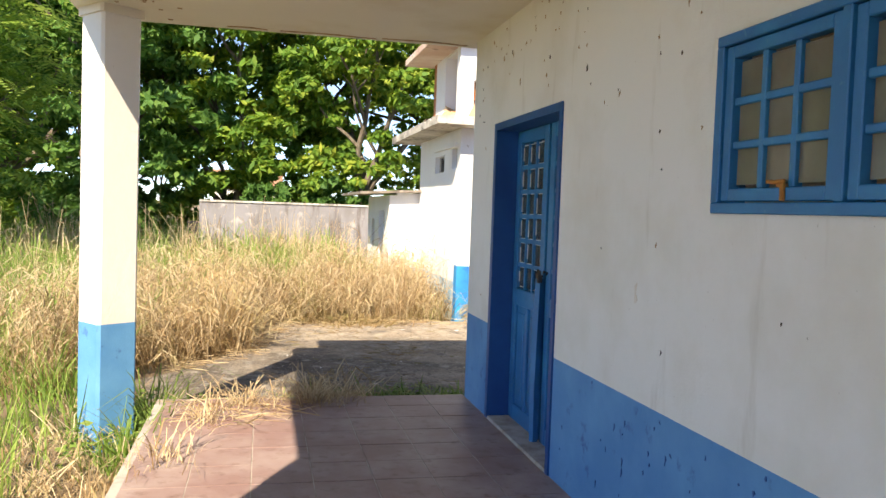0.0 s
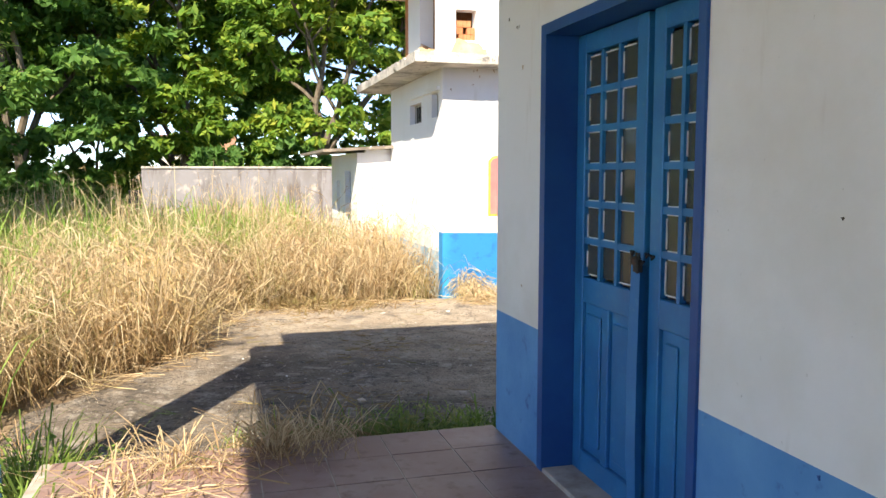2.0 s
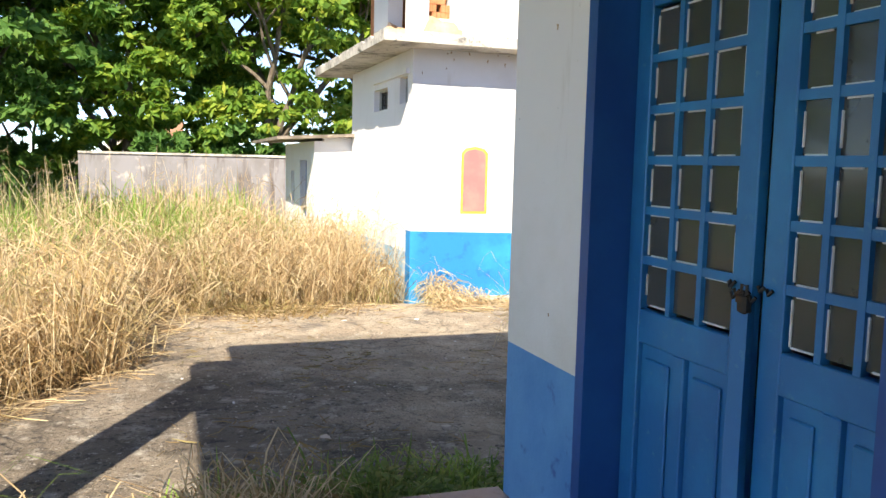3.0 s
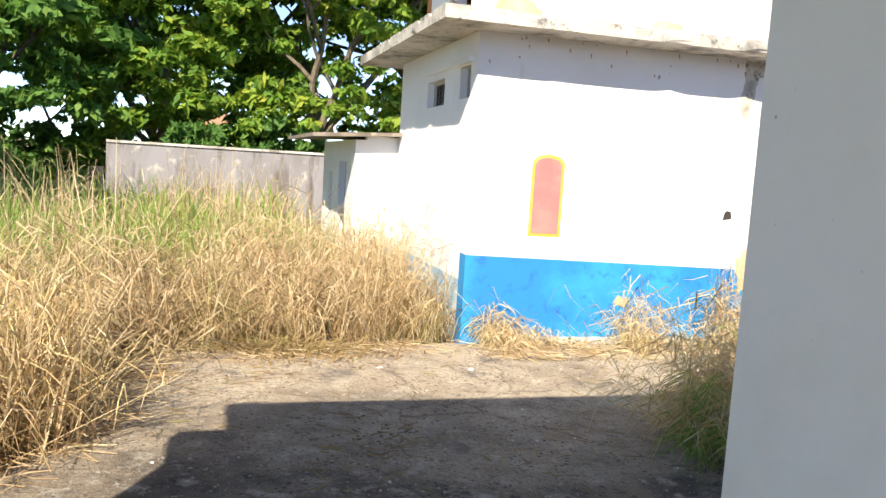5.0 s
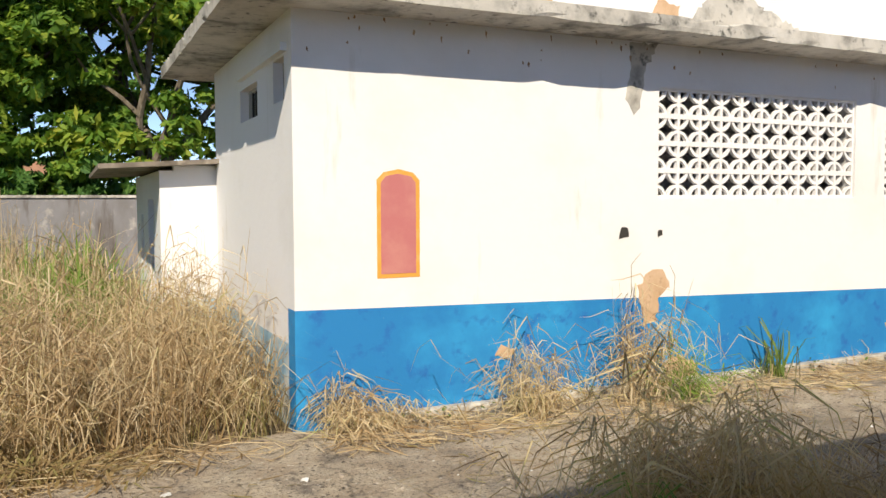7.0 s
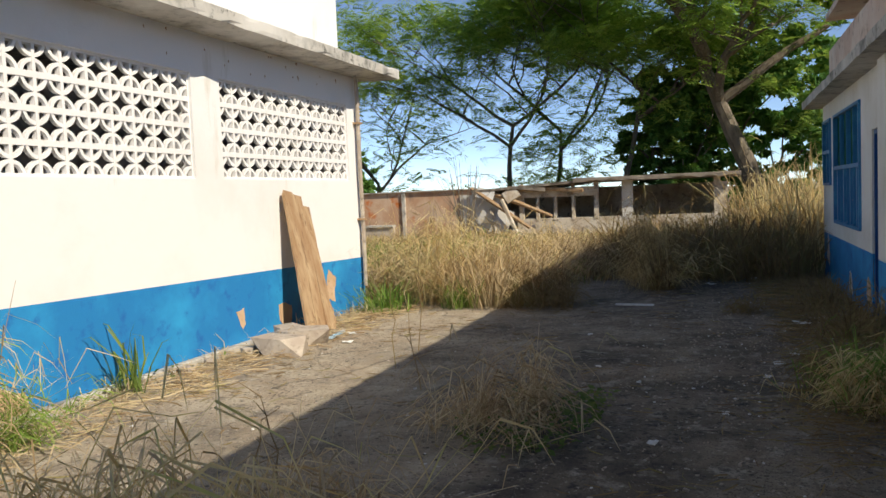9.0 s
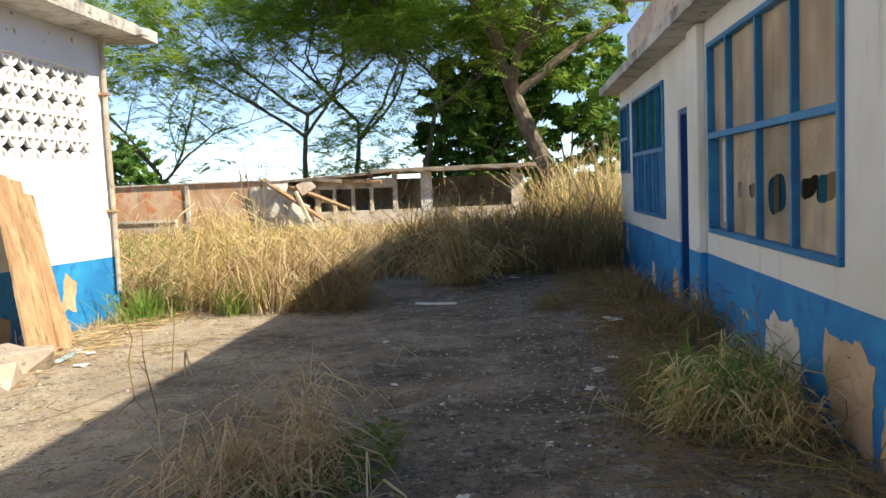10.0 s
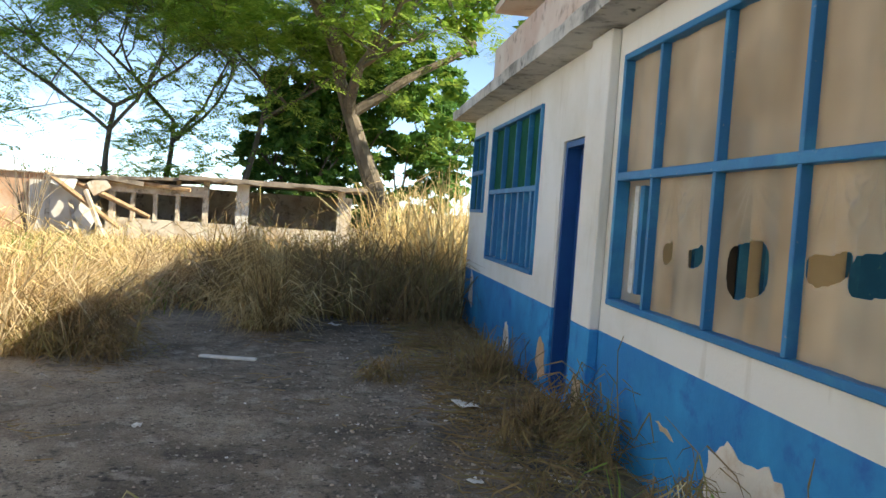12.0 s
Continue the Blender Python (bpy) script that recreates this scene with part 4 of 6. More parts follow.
# painted sign on the sunlit wall
sign = patch("painted_panel", "x", BY, [(2.095, 1.115), (2.455, 1.115), (2.455, 1.88), (2.40, 1.94), (2.275, 1.965), (2.15, 1.94), (2.095, 1.88)], M["orange"], wall_b, 300, thick=-0.003, rag=0.002, label="orange border of the painted panel")
patch("panel_field", "x", BY - 0.003, [(2.128, 1.148), (2.422, 1.148), (2.422, 1.86), (2.38, 1.91), (2.275, 1.93), (2.17, 1.91), (2.128, 1.86)], M["pink"], wall_b, 301, thick=-0.003, rag=0.002, label="dusty pink painted field")


# ---- pierced block grilles ----
def grille_block(w, h, d):
    bm = bmesh.new()
    t, e = 0.024, 0.015
    box(bm, 0, w, 0, d, 0, t)
    box(bm, 0, w, 0, d, h - t, h)
    box(bm, 0, e, 0, d, t, h - t)
    box(bm, w - e, w, 0, d, t, h - t)
    a, b, n, k = w / 2 - 0.002, h / 2 - 0.002, 6, 0.77
    for cx, cz, sx, sz in ((0, 0, 1, 1), (w, 0, -1, 1), (w, h, -1, -1), (0, h, 1, -1)):
        ang = [math.pi / 2 * (0.06 + 0.88 * i / n) for i in range(n + 1)]
        rows = [[bm.verts.new((cx + sx * a * f * math.cos(q), y, cz + sz * b * f * math.sin(q))) for f, y in ((1, 0.006), (k, 0.006), (k, d - 0.006), (1, d - 0.006))] for q in ang]
        for p, q in zip(rows, rows[1:]):
            for i in range(4):
                bm.faces.new((p[i], p[(i + 1) % 4], q[(i + 1) % 4], q[i]))
    return mesh_of("pierced_block", bm, M["white_b"])


for x0, x1, n in ((4.83, 7.42, 10), (7.88, 10.76, 11)):
    g = thing("block_grille", ((x0 + x1) / 2, BY, 1.74), "white pierced concrete block grille with star pattern", "grille", "grilles of the white wall")
    w = (x1 - x0) / n
    me = grille_block(w, 0.25, 0.05)
    for i in range(n):
        for j in range(4):
            o = new("pierced_block", me)
            o.parent = g
            o.location = (x0 + i * w - (x0 + x1) / 2, 0.03, 0.25 * j)

for y0, y1, z0, z1 in ((14.24, 14.60, 2.49, 2.82), (15.2, 15.95, 2.46, 2.76)):
    w = thing("window_5", (BX, (y0 + y1) / 2, z0), "small barred high window with dusty glass", "window", "high windows", "structure")
    bm = bmesh.new()
    for d in ((y0, y1, z0, z0 + 0.03), (y0, y1, z1 - 0.03, z1), (y0, y0 + 0.03, z0 + 0.03, z1 - 0.03), (y1 - 0.03, y1, z0 + 0.03, z1 - 0.03)):
        box(bm, 0.08, 0.12, d[0] - (y0 + y1) / 2, d[1] - (y0 + y1) / 2, d[2] - z0, d[3] - z0)
    part("window_frame", bm, M["concrete"], w)
    n = max(2, round((y1 - y0) / 0.14))
    for i in range(1, n):
        bm = bmesh.new()
        y = (y1 - y0) * (i / n - 0.5)
        tube(bm, [(0.09, y, 0.03), (0.09, y, z1 - z0 - 0.03)], [0.008, 0.008], 6)
        part("bar", bm, M["iron"], w)
    g = bmesh.new()
    box(g, 0.105, 0.109, -(y1 - y0) / 2 + 0.03, (y1 - y0) / 2 - 0.03, 0.03, z1 - z0 - 0.03)
    part("pane", g, M["dim_glass"], w).visible_shadow = False
block("sill", (BX - 0.05, BX, 14.15, 15.9, 2.84, 2.9), M["white_b"], wall_b_west)
ad = thing("door_3", (AX + 0.1, 18.55, 0), "dark blue weathered annex door", "door", kind="structure")
block("door_leaf", (0.0, 0.04, -0.34, 0.34, 0.0, 1.74), M["blue_dark"], ad)

# downpipe at the corner of the white wall
dp = thing("downpipe", (10.98, BY - 0.06, 0.3), "old stained downpipe strapped to the wall corner", "pipe")
bm = bmesh.new()
tube(bm, [(0, 0, 0.0), (0.01, 0, 0.8), (-0.01, 0, 1.7), (0.0, 0, 2.5), (-0.02, 0, 2.84)], [0.028] * 5, 8)
part("pipe", bm, M["stone"], dp)
for z in (0.9, 2.2):
    block("strap", (-0.05, 0.05, -0.04, 0.06, z, z + 0.025), M["timber"], dp)


# ---- leaning planks, rubble, litter ----
def plank(base, top, width, label):
    base, top = Vector(base), Vector(top)
    z = (top - base).normalized()
    y = Vector((0, -1, 0)) - Vector((0, -1, 0)).dot(z) * z
    y.normalize()
    x = y.cross(z)
    m = Matrix.Translation(base) @ Matrix((x, y, z)).transposed().to_4x4()
    bm = bmesh.new()
    L, n = (top - base).length, 9
    rnd = random.Random(label + str(width))
    rows = []
    for i in range(n + 1):
        s = i / n
        e = 0.012 * rnd.uniform(-1, 1)
        rows.append([bm.verts.new(m @ Vector(c)) for c in ((-width / 2 + e, 0, L * s), (width / 2 + e * 0.6, 0, L * s + (rnd.uniform(-0.06, 0.04) if i == n else 0)), (width / 2 + e * 0.6, 0.028, L * s), (-width / 2 + e, 0.028, L * s))])
    for p, q in zip(rows, rows[1:]):
        for k in range(4):
            bm.faces.new((p[k], p[(k + 1) % 4], q[(k + 1) % 4], q[k]))
    bm.faces.new(rows[0][::-1])
    bm.faces.new(rows[-1])
    return tagged(part("plank", bm, M["timber"]), label, "plank", "planks against the wall")


plank((8.74, 13.60, 0.0), (9.00, 13.98, 1.60), 0.21, "tall rough brown plank leaning on the wall")
plank((8.95, 13.60, 0.0), (9.20, 13.98, 1.55), 0.20, "grooved brown plank leaning on the wall")
plank((9.14, 13.58, 0.0), (9.38, 13.98, 1.42), 0.19, "split brown plank leaning on the wall")
plank((9.36, 13.66, 0.0), (9.52, 13.98, 0.82), 0.16, "short broken plank leaning on the wall")


def stone(at, size, material, label, seed, name="rubble_stone", cat="stone", group="rubble at the wall foot"):
    bm = bmesh.new()
    bmesh.ops.create_icosphere(bm, subdivisions=1, radius=1.0)
    off = Vector((seed * 1.7, seed * 3.1, seed * 0.9))
    for v in bm.verts:
        k = 1 + 0.6 * noise.noise(v.co * 1.1 + off) + 0.12 * noise.noise(v.co * 3 + off)
        v.co = Vector((v.co.x * size[0] * k, v.co.y * size[1] * k, min(0.45, max(-0.3, v.co.z * k)) * size[2]))
    ob = part(name, bm, material)
    ob.location = (at[0], at[1], at[2] + 0.28 * size[2])
    ob.rotation_euler.z = seed
    return tagged(ob, label, cat, group)


for k, (x, y, a, b, c) in enumerate(((7.85, 13.45, 0.34, 0.27, 0.24), (8.3, 13.5, 0.32, 0.22, 0.22), (8.5, 13.72, 0.22, 0.18, 0.22), (8.0, 13.75, 0.12, 0.12, 0.1), (-0.5, 9.3, 0.04, 0.04, 0.03), (0.3, 9.3, 0.04, 0.03, 0.03), (7.7, 13.75, 0.1, 0.09, 0.1), (7.2, 13.82, 0.08, 0.08, 0.08), (6.9, 13.85, 0.1, 0.07, 0.07), (5.2, 13.72, 0.11, 0.12, 0.09))):
    stone((x, y, 0), (a, b, c), M["stone"], "broken lump of plaster and stone rubble", k + 1)
tagged(block("loose_batten", (-0.3, 0.3, -0.02, 0.02, 0, 0.02), M["blue_pale"]), "thin blue batten lying on the ground", "batten").matrix_world = pose(8.75, 13.3, 0.012, 0, 2, 12)
tagged(block("white_batten", (-0.24, 0.24, -0.035, 0.035, 0.0, 0.02), M["litter"], bevel=0.004), "flat white batten lying on the yard", "batten").matrix_world = pose(11.25, 10.38, 0.002, 0, 0, 83)
rnd = random.Random(17)


def scrap(x, y, s, label, mt, k, z=0.0):
    bm = bmesh.new()
    bmesh.ops.create_grid(bm, x_segments=3, y_segments=3, size=s)
    for v in bm.verts:
        v.co = Vector((v.co.x * rnd.uniform(0.7, 1.2), v.co.y * rnd.uniform(0.5, 0.9), rnd.uniform(0, s * 0.35)))
    bmesh.ops.solidify(bm, geom=bm.faces[:], thickness=0.004)
    ob = part("litter_scrap", bm, M[mt])
    ob.matrix_world = pose(x, y, z + 0.006, 0, 0, rnd.uniform(0, 360))
    return tagged(ob, label, "litter", "scraps of litter")


for k, (x, y, s) in enumerate(((9.9, 8.55, 0.09), (10.3, 8.3, 0.06), (7.4, 9.0, 0.04), (7.9, 8.9, 0.05), (13.5, 9.5, 0.07), (14.2, 8.9, 0.06), (8.9, 13.2, 0.06), (8.4, 13.0, 0.05), (7.6, 10.3, 0.03), (9.1, 10.6, 0.035), (8.3, 8.75, 0.04), (5.6, 9.7, 0.035), (6.3, 9.3, 0.03), (1.2, 12.9, 0.03), (0.4, 13.0, 0.03))):
    scrap(x, y, s, "crumpled white scrap of plastic litter", "litter", k)

# pebbles and chips over the yard
bm = bmesh.new()
rnd = random.Random(9)
for k in range(3000):
    if k % 3:
        x, y = rnd.uniform(-1.4, 15), rnd.uniform(8.1, 13.8)
    else:
        x, y = rnd.gauss(8.4, 1.8), rnd.gauss(8.9, 0.5)
        y = max(8.1, y)
    s = rnd.uniform(0.003, 0.010) * (1.6 if k % 11 == 0 else 1)
    m = Matrix.Translation((x, y, s * 0.3)) @ Euler((rnd.uniform(-0.5, 0.5), rnd.uniform(-0.5, 0.5), rnd.uniform(0, 6))).to_matrix().to_4x4()
    box(bm, -s, s * rnd.uniform(0.6, 1.2), -s * 0.7, s * 0.8, -s * 0.5, s * 0.5, 1 if rnd.random() < 0.06 else 0, m)
tagged(part("yard_pebbles", bm, [M["stone"], M["litter"]]), "scattered pebbles and plaster chips", "gravel", kind="stuff")


# ---- ruined shed ----
RX = 27.5
shed = thing("ruined_shed", (RX, 13.0, 0), "low ruined shed with a collapsed roof and empty openings", "shed")
for nm, d, mt, lb in (("sill_wall", (0, 0.15, -3.6, 2.9, -0.05, 0.62), "ruin", "stained low front wall"), ("back_wall", (3.0, 3.2, -3.8, 4.2, -0.05, 1.6), "ruin", ""), ("end_wall", (0, 3.2, 3.9, 4.15, -0.05, 1.55), "far_wall", "broken white end wall"),
                      ("lintel", (-0.05, 0.2, 0.2, 2.9, 1.32, 1.62), "ruin", ""), ("broken_front", (-0.06, 0.12, 3.5, 4.9, -0.05, 1.5), "far_wall", "sunlit white front wall of the fallen end"), ("end_wall_low", (0, 3.2, -3.8, -3.6, -0.05, 1.6), "ruin", "")):
    block(nm, d, M[mt], shed, lb)
for y, mt, w in ((-0.75, "far_wall", 0.34), (0.25, "ruin", 0.14), (1.0, "ruin", 0.1), (1.6, "ruin", 0.1), (2.2, "ruin", 0.1), (2.75, "ruin", 0.14), (-3.5, "ruin", 0.2)):
    block("post", (-0.02, 0.16, y - w / 2, y + w / 2, 0.55, 1.77), M[mt], shed)
bm = bmesh.new()
box(bm, -0.4, 3.2, 0.92, 4.4, 1.74, 1.82)
for v in bm.verts:
    v.co.z -= max(0, v.co.y - 0.9) * (0.10 if v.co.x > 1 else 0.05)
part("fallen_roof", bm, M["roofing"], shed, "slumped broken roof sheet")
for a, b in (((-0.3, 4.4, 1.72), (-0.8, 2.3, 0.35)), ((-0.2, 3.9, 1.6), (-0.6, 1.6, 0.7)), ((-0.5, 3.3, 1.3), (-1.0, 2.6, 0.0)), ((0.0, 3.2, 1.66), (-0.4, 0.6, 1.5)), ((0.3, 4.0, 1.4), (-0.7, 3.4, 0.1))):
    bm = bmesh.new()
    tube(bm, [a, [(p + q) / 2 + 0.03 for p, q in zip(a, b)], b], [0.07, 0.08, 0.06], 5)
    part("fallen_beam", bm, M["timber"] if a[2] > 1.5 else M["ruin"], shed)

for y, z, w, h, tilt, mt in ((3.35, 0.55, 0.55, 0.9, 24, "far_wall"), (3.0, 1.45, 0.5, 0.4, -32, "ruin"), (3.9, 1.5, 0.6, 0.35, 18, "far_wall"), (2.3, 1.62, 0.9, 0.12, 7, "roofing"), (2.6, 0.2, 0.8, 0.3, -12, "ruin")):
    bm = bmesh.new()
    box(bm, -0.05, 0.05, -w / 2, w / 2, -h / 2, h / 2, m=Matrix.Translation((-0.35, y, z)) @ Euler((radians(tilt), radians(12), 0)).to_matrix().to_4x4())
    part("broken_slab", bm, M[mt], shed, "tilted broken slab of wall render")
slab = rough_slab("roof_slab", (-0.5, 3.4, -4.2, 0.9, 1.76, 1.90), M["roofing"], 16, 0.07, 5)
slab.parent = shed
tagged(slab, "sagging ragged grey roof slab")

# ---- far houses ----
for k, (x, y, w, d, h) in enumerate(((-33, 74, 10, 6, 2.8), (-3.0, 70, 5, 6, 3.2))):
    hs = thing("far_house", (x, y, -0.04), "far white house behind the trees", "house", "far houses")
    block("wall", (-w / 2, w / 2, -d / 2, d / 2, 0, h), M["far_wall"], hs)
    bm = bmesh.new()
    v = [bm.verts.new(c) for c in ((-w / 2 - 0.4, -d / 2 - 0.4, h), (w / 2 + 0.4, -d / 2 - 0.4, h), (w / 2 + 0.4, d / 2 + 0.4, h), (-w / 2 - 0.4, d / 2 + 0.4, h), (-w / 2 - 0.4, 0, h + 1.4), (w / 2 + 0.4, 0, h + 1.4))]
    for f in ((0, 1, 5, 4), (2, 3, 4, 5), (1, 2, 5), (3, 0, 4), (3, 2, 1, 0)):
        bm.faces.new([v[i] for i in f])
    part("roof", bm, M["far_roof"], hs, "clay tiled roof")
    for i in range(3):
        xx = -w / 3 + w / 3 * i
        block("window", (xx - 0.5, xx + 0.5, -d / 2 - 0.06, -d / 2 - 0.01, 1.0, 2.1), M["dim_glass"], hs)


# ---- grass ----
def inside(poly, x, y):
    c = False
    for (a, b), (p, q) in zip(poly, poly[1:] + poly[:1]):
        if (b > y) != (q > y) and x < (p - a) * (y - b) / (q - b) + a:
            c = not c
    return c


def blade_mesh(name, roots, height, width, bend, material, rng, spread=None, z0=-0.03):
    """Bent tapering blades at the roots (n, 2): height (low, high), bend as a share of the height."""
    n = len(roots)
    h = rng.uniform(*height, n) * rng.choice([0.4, 0.6, 0.8, 1.0, 1.2], n)
    w = width * rng.uniform(0.6, 1.3, n)
    a = rng.uniform(0, 2 * np.pi, n)
    if spread is not None:
        a = np.where(rng.random(n) < 0.75, np.arctan2(*(roots - spread).T[::-1]) + rng.normal(0, 0.5, n), a)
    b = h * np.minimum(1.25, bend * np.abs(rng.normal(0.6, 0.65, n)))
    side = a + np.pi / 2 + rng.normal(0, 0.6, n)
    d = np.stack([np.cos(a), np.sin(a)], 1)
    s = np.stack([np.cos(side), np.sin(side)], 1) * w[:, None] / 2
    base = np.asarray(roots)
    v = np.zeros((n, 7, 3))
    for i, (f, k, t) in enumerate(((0.0, 0.0, 0.8), (0.45, 0.18, 1.0), (0.8, 0.55, 0.7))):
        for j, g in ((0, -1), (1, 1)):
            v[:, 2 * i + j, :2] = base + d * (b * k)[:, None] + g * t * s
            v[:, 2 * i + j, 2] = z0 + h * f * (1 - 0.12 * bend * k)
    v[:, 6, :2] = base + d * b[:, None]
    v[:, 6, 2] = z0 + h * np.clip(1 - 0.28 * bend * rng.random(n) - 0.25 * (b / np.maximum(h, 0.01)) ** 2, 0.15, 1)
    tilt = rng.normal(0, 0.24, (n, 2)) * min(1.0, bend + 0.3)
    v[:, :, :2] += tilt[:, None, :] * (v[:, :, 2:3] - z0)
    o = (np.arange(n) * 7)[:, None]
    q = np.concatenate([o + [0, 1, 3, 2], o + [2, 3, 5, 4]])
    t = o + [4, 5, 6]
    me = bpy.data.meshes.new(name)
    me.from_pydata(v.reshape(-1, 3).tolist(), [], q.tolist() + t.tolist())
    me.materials.append(material)
    return me


def field(name, poly, density, height, width, bend, material, label, seed, clump=0.5, holes=()):
    """A stretch of grass over a polygon, thicker in tufts."""
    rng = np.random.default_rng(seed)
    xs, ys = [p[0] for p in poly], [p[1] for p in poly]
    n = int((max(xs) - min(xs)) * (max(ys) - min(ys)) * density)
    cx, cy = rng.uniform(min(xs), max(xs), n // 9 + 1), rng.uniform(min(ys), max(ys), n // 9 + 1)
    k = rng.integers(0, len(cx), n)
    p = np.stack([cx[k] + rng.normal(0, 0.09 * clump * 2, n), cy[k] + rng.normal(0, 0.09 * clump * 2, n)], 1)
    p = np.array([q for q in p if inside(poly, *q) and not any(inside(hh, *q) for hh in holes)])
    ob = new(name, blade_mesh(name, p, height, width, bend, material, rng))
    return tagged(ob, label, "grass", kind="stuff")


def clump(at, radius, n, height, width, bend, material, label, seed, name="grass_clump"):
    rng = np.random.default_rng(seed)
    r = np.abs(rng.normal(0, radius * 0.6, n))
    a = rng.uniform(0, 2 * np.pi, n)
    p = np.stack([r * np.cos(a), r * np.sin(a)], 1)
    ob = new(name, blade_mesh(name, p, height, width, bend, material, rng, np.zeros(2), z0=-0.01))
    ob.location = (at[0], at[1], 0.0 if len(at) < 3 else at[2])
    return tagged(ob, label, "grass clump", kind="stuff")


def strips(name, pts, widths, material, label, category, kind="stuff"):
    """Thin ribbons: pts (n, m, 3) along their middles, widths (n, m)."""
    n, m = pts.shape[:2]
    d = pts[:, -1] - pts[:, 0]
    rng = np.random.default_rng(n)
    s = np.cross(d, rng.normal(0, 1, (n, 3)))
    s /= np.maximum(np.linalg.norm(s, axis=1), 1e-6)[:, None]
    v = np.stack([pts - s[:, None] * widths[..., None] / 2, pts + s[:, None] * widths[..., None] / 2], 2).reshape(-1, 3)
    o = (np.arange(n) * 2 * m)[:, None]
    q = np.concatenate([o + [2 * i, 2 * i + 1, 2 * i + 3, 2 * i + 2] for i in range(m - 1)])
    me = bpy.data.meshes.new(name)
    me.from_pydata(v.tolist(), [], q.tolist())
    me.materials.append(material)
    return tagged(new(name, me), label, category, kind=kind)


def scatter(poly, density, rng, tuft=0.0):
    xs, ys = [p[0] for p in poly], [p[1] for p in poly]
    n = int((max(xs) - min(xs)) * (max(ys) - min(ys)) * density)
    p = np.stack([rng.uniform(min(xs), max(xs), n), rng.uniform(min(ys), max(ys), n)], 1)
    if tuft:
        c = p[rng.integers(0, n, n // 14 + 1)]
        p = c[rng.integers(0, len(c), n)] + rng.normal(0, tuft, (n, 2))
    return np.array([q for q in p if inside(poly, *q)])


def stems(name, poly, density, height, material, label, seed, leaves=5, lodged=0.14, tuft=0.12, thick=0.0055, long=0.36):
    """Tall dead grass: thin leaning stalks with long leaves that hang from their joints, and a thin plume."""
    rng = np.random.default_rng(seed)
    p = scatter(poly, density, rng, tuft)
    stand = np.array([noise.noise(Vector((x * 1.1, y * 1.1, seed))) + 0.5 * noise.noise(Vector((x * 2.9, y * 2.9, seed))) for x, y in p])
    keep = rng.random(len(p)) < 0.72 + 0.9 * stand
    p, stand = p[keep], stand[keep]
    n = len(p)
    h = rng.uniform(*height, n) * rng.choice([0.55, 0.75, 0.9, 1.0, 1.1], n) * np.clip(0.95 + 0.7 * stand, 0.5, 1.35)
    a = rng.uniform(0, 2 * np.pi, n)
    lean = np.where(rng.random(n) < lodged, rng.uniform(0.5, 1.4, n), np.abs(rng.normal(0, 0.16, n)))
    curl = rng.normal(0.05, 0.12, n)
    d = np.stack([np.cos(a), np.sin(a), np.zeros(n)], 1)

    def along(f):
        x = (lean * f + curl * f * f)[:, None] * d * h[:, None]
        x[:, :2] += p
        x[:, 2] = -0.03 + h * f / np.sqrt(1 + lean ** 2)
        return x
    pts = np.stack([along(f) for f in (0.0, 0.4, 0.75, 1.0)], 1)
    strips(name, pts, np.array([1.0, 0.9, 0.7, 0.35]) * thick * rng.uniform(0.7, 1.3, (n, 1)), material, label, "grass")
    rows, wide = [], []
    for k in range(leaves):
        f = rng.uniform(0.12, 0.95, n)
        o = along(f)
        b = rng.uniform(0, 2 * np.pi, n)
        L = (long * rng.uniform(0.5, 1.25, n))[:, None]
        e = np.stack([np.cos(b), np.sin(b), np.zeros(n)], 1)
        up = np.array([0, 0, 1.0])
        rise, fall = rng.uniform(0.15, 0.5, (n, 1)), rng.uniform(0.1, 0.9, (n, 1))
        leaf = np.stack([o, o + L * (e * 0.28 + up * rise), o + L * (e * 0.62 + up * (rise * 0.8 - fall * 0.2)), o + L * (e * 0.85 + up * (rise - fall))], 1)
        leaf[:, :, 2] = np.maximum(leaf[:, :, 2], 0.004)
        rows.append(leaf)
        wide.append(np.array([0.7, 1.0, 0.75, 0.15]) * 0.0085 * rng.uniform(0.6, 1.3, (n, 1)))
    strips(name + "_leaves", np.concatenate(rows), np.concatenate(wide), material, label + ", hanging leaves", "grass")


def tussock(at, radius, density, height, material, label, seed, leaves=6, lodged=0.3, long=0.32):
    """One bushy clump of dead stalks with many hanging leaves."""
    ring = [(at[0] + radius * math.cos(a) * (1 + 0.25 * math.sin(3 * a + seed)), at[1] + radius * math.sin(a)) for a in (k * math.pi / 8 for k in range(16))]
    stems("grass_tussock", ring, density, height, material, label, seed, leaves, lodged, 0.05, 0.005, long)


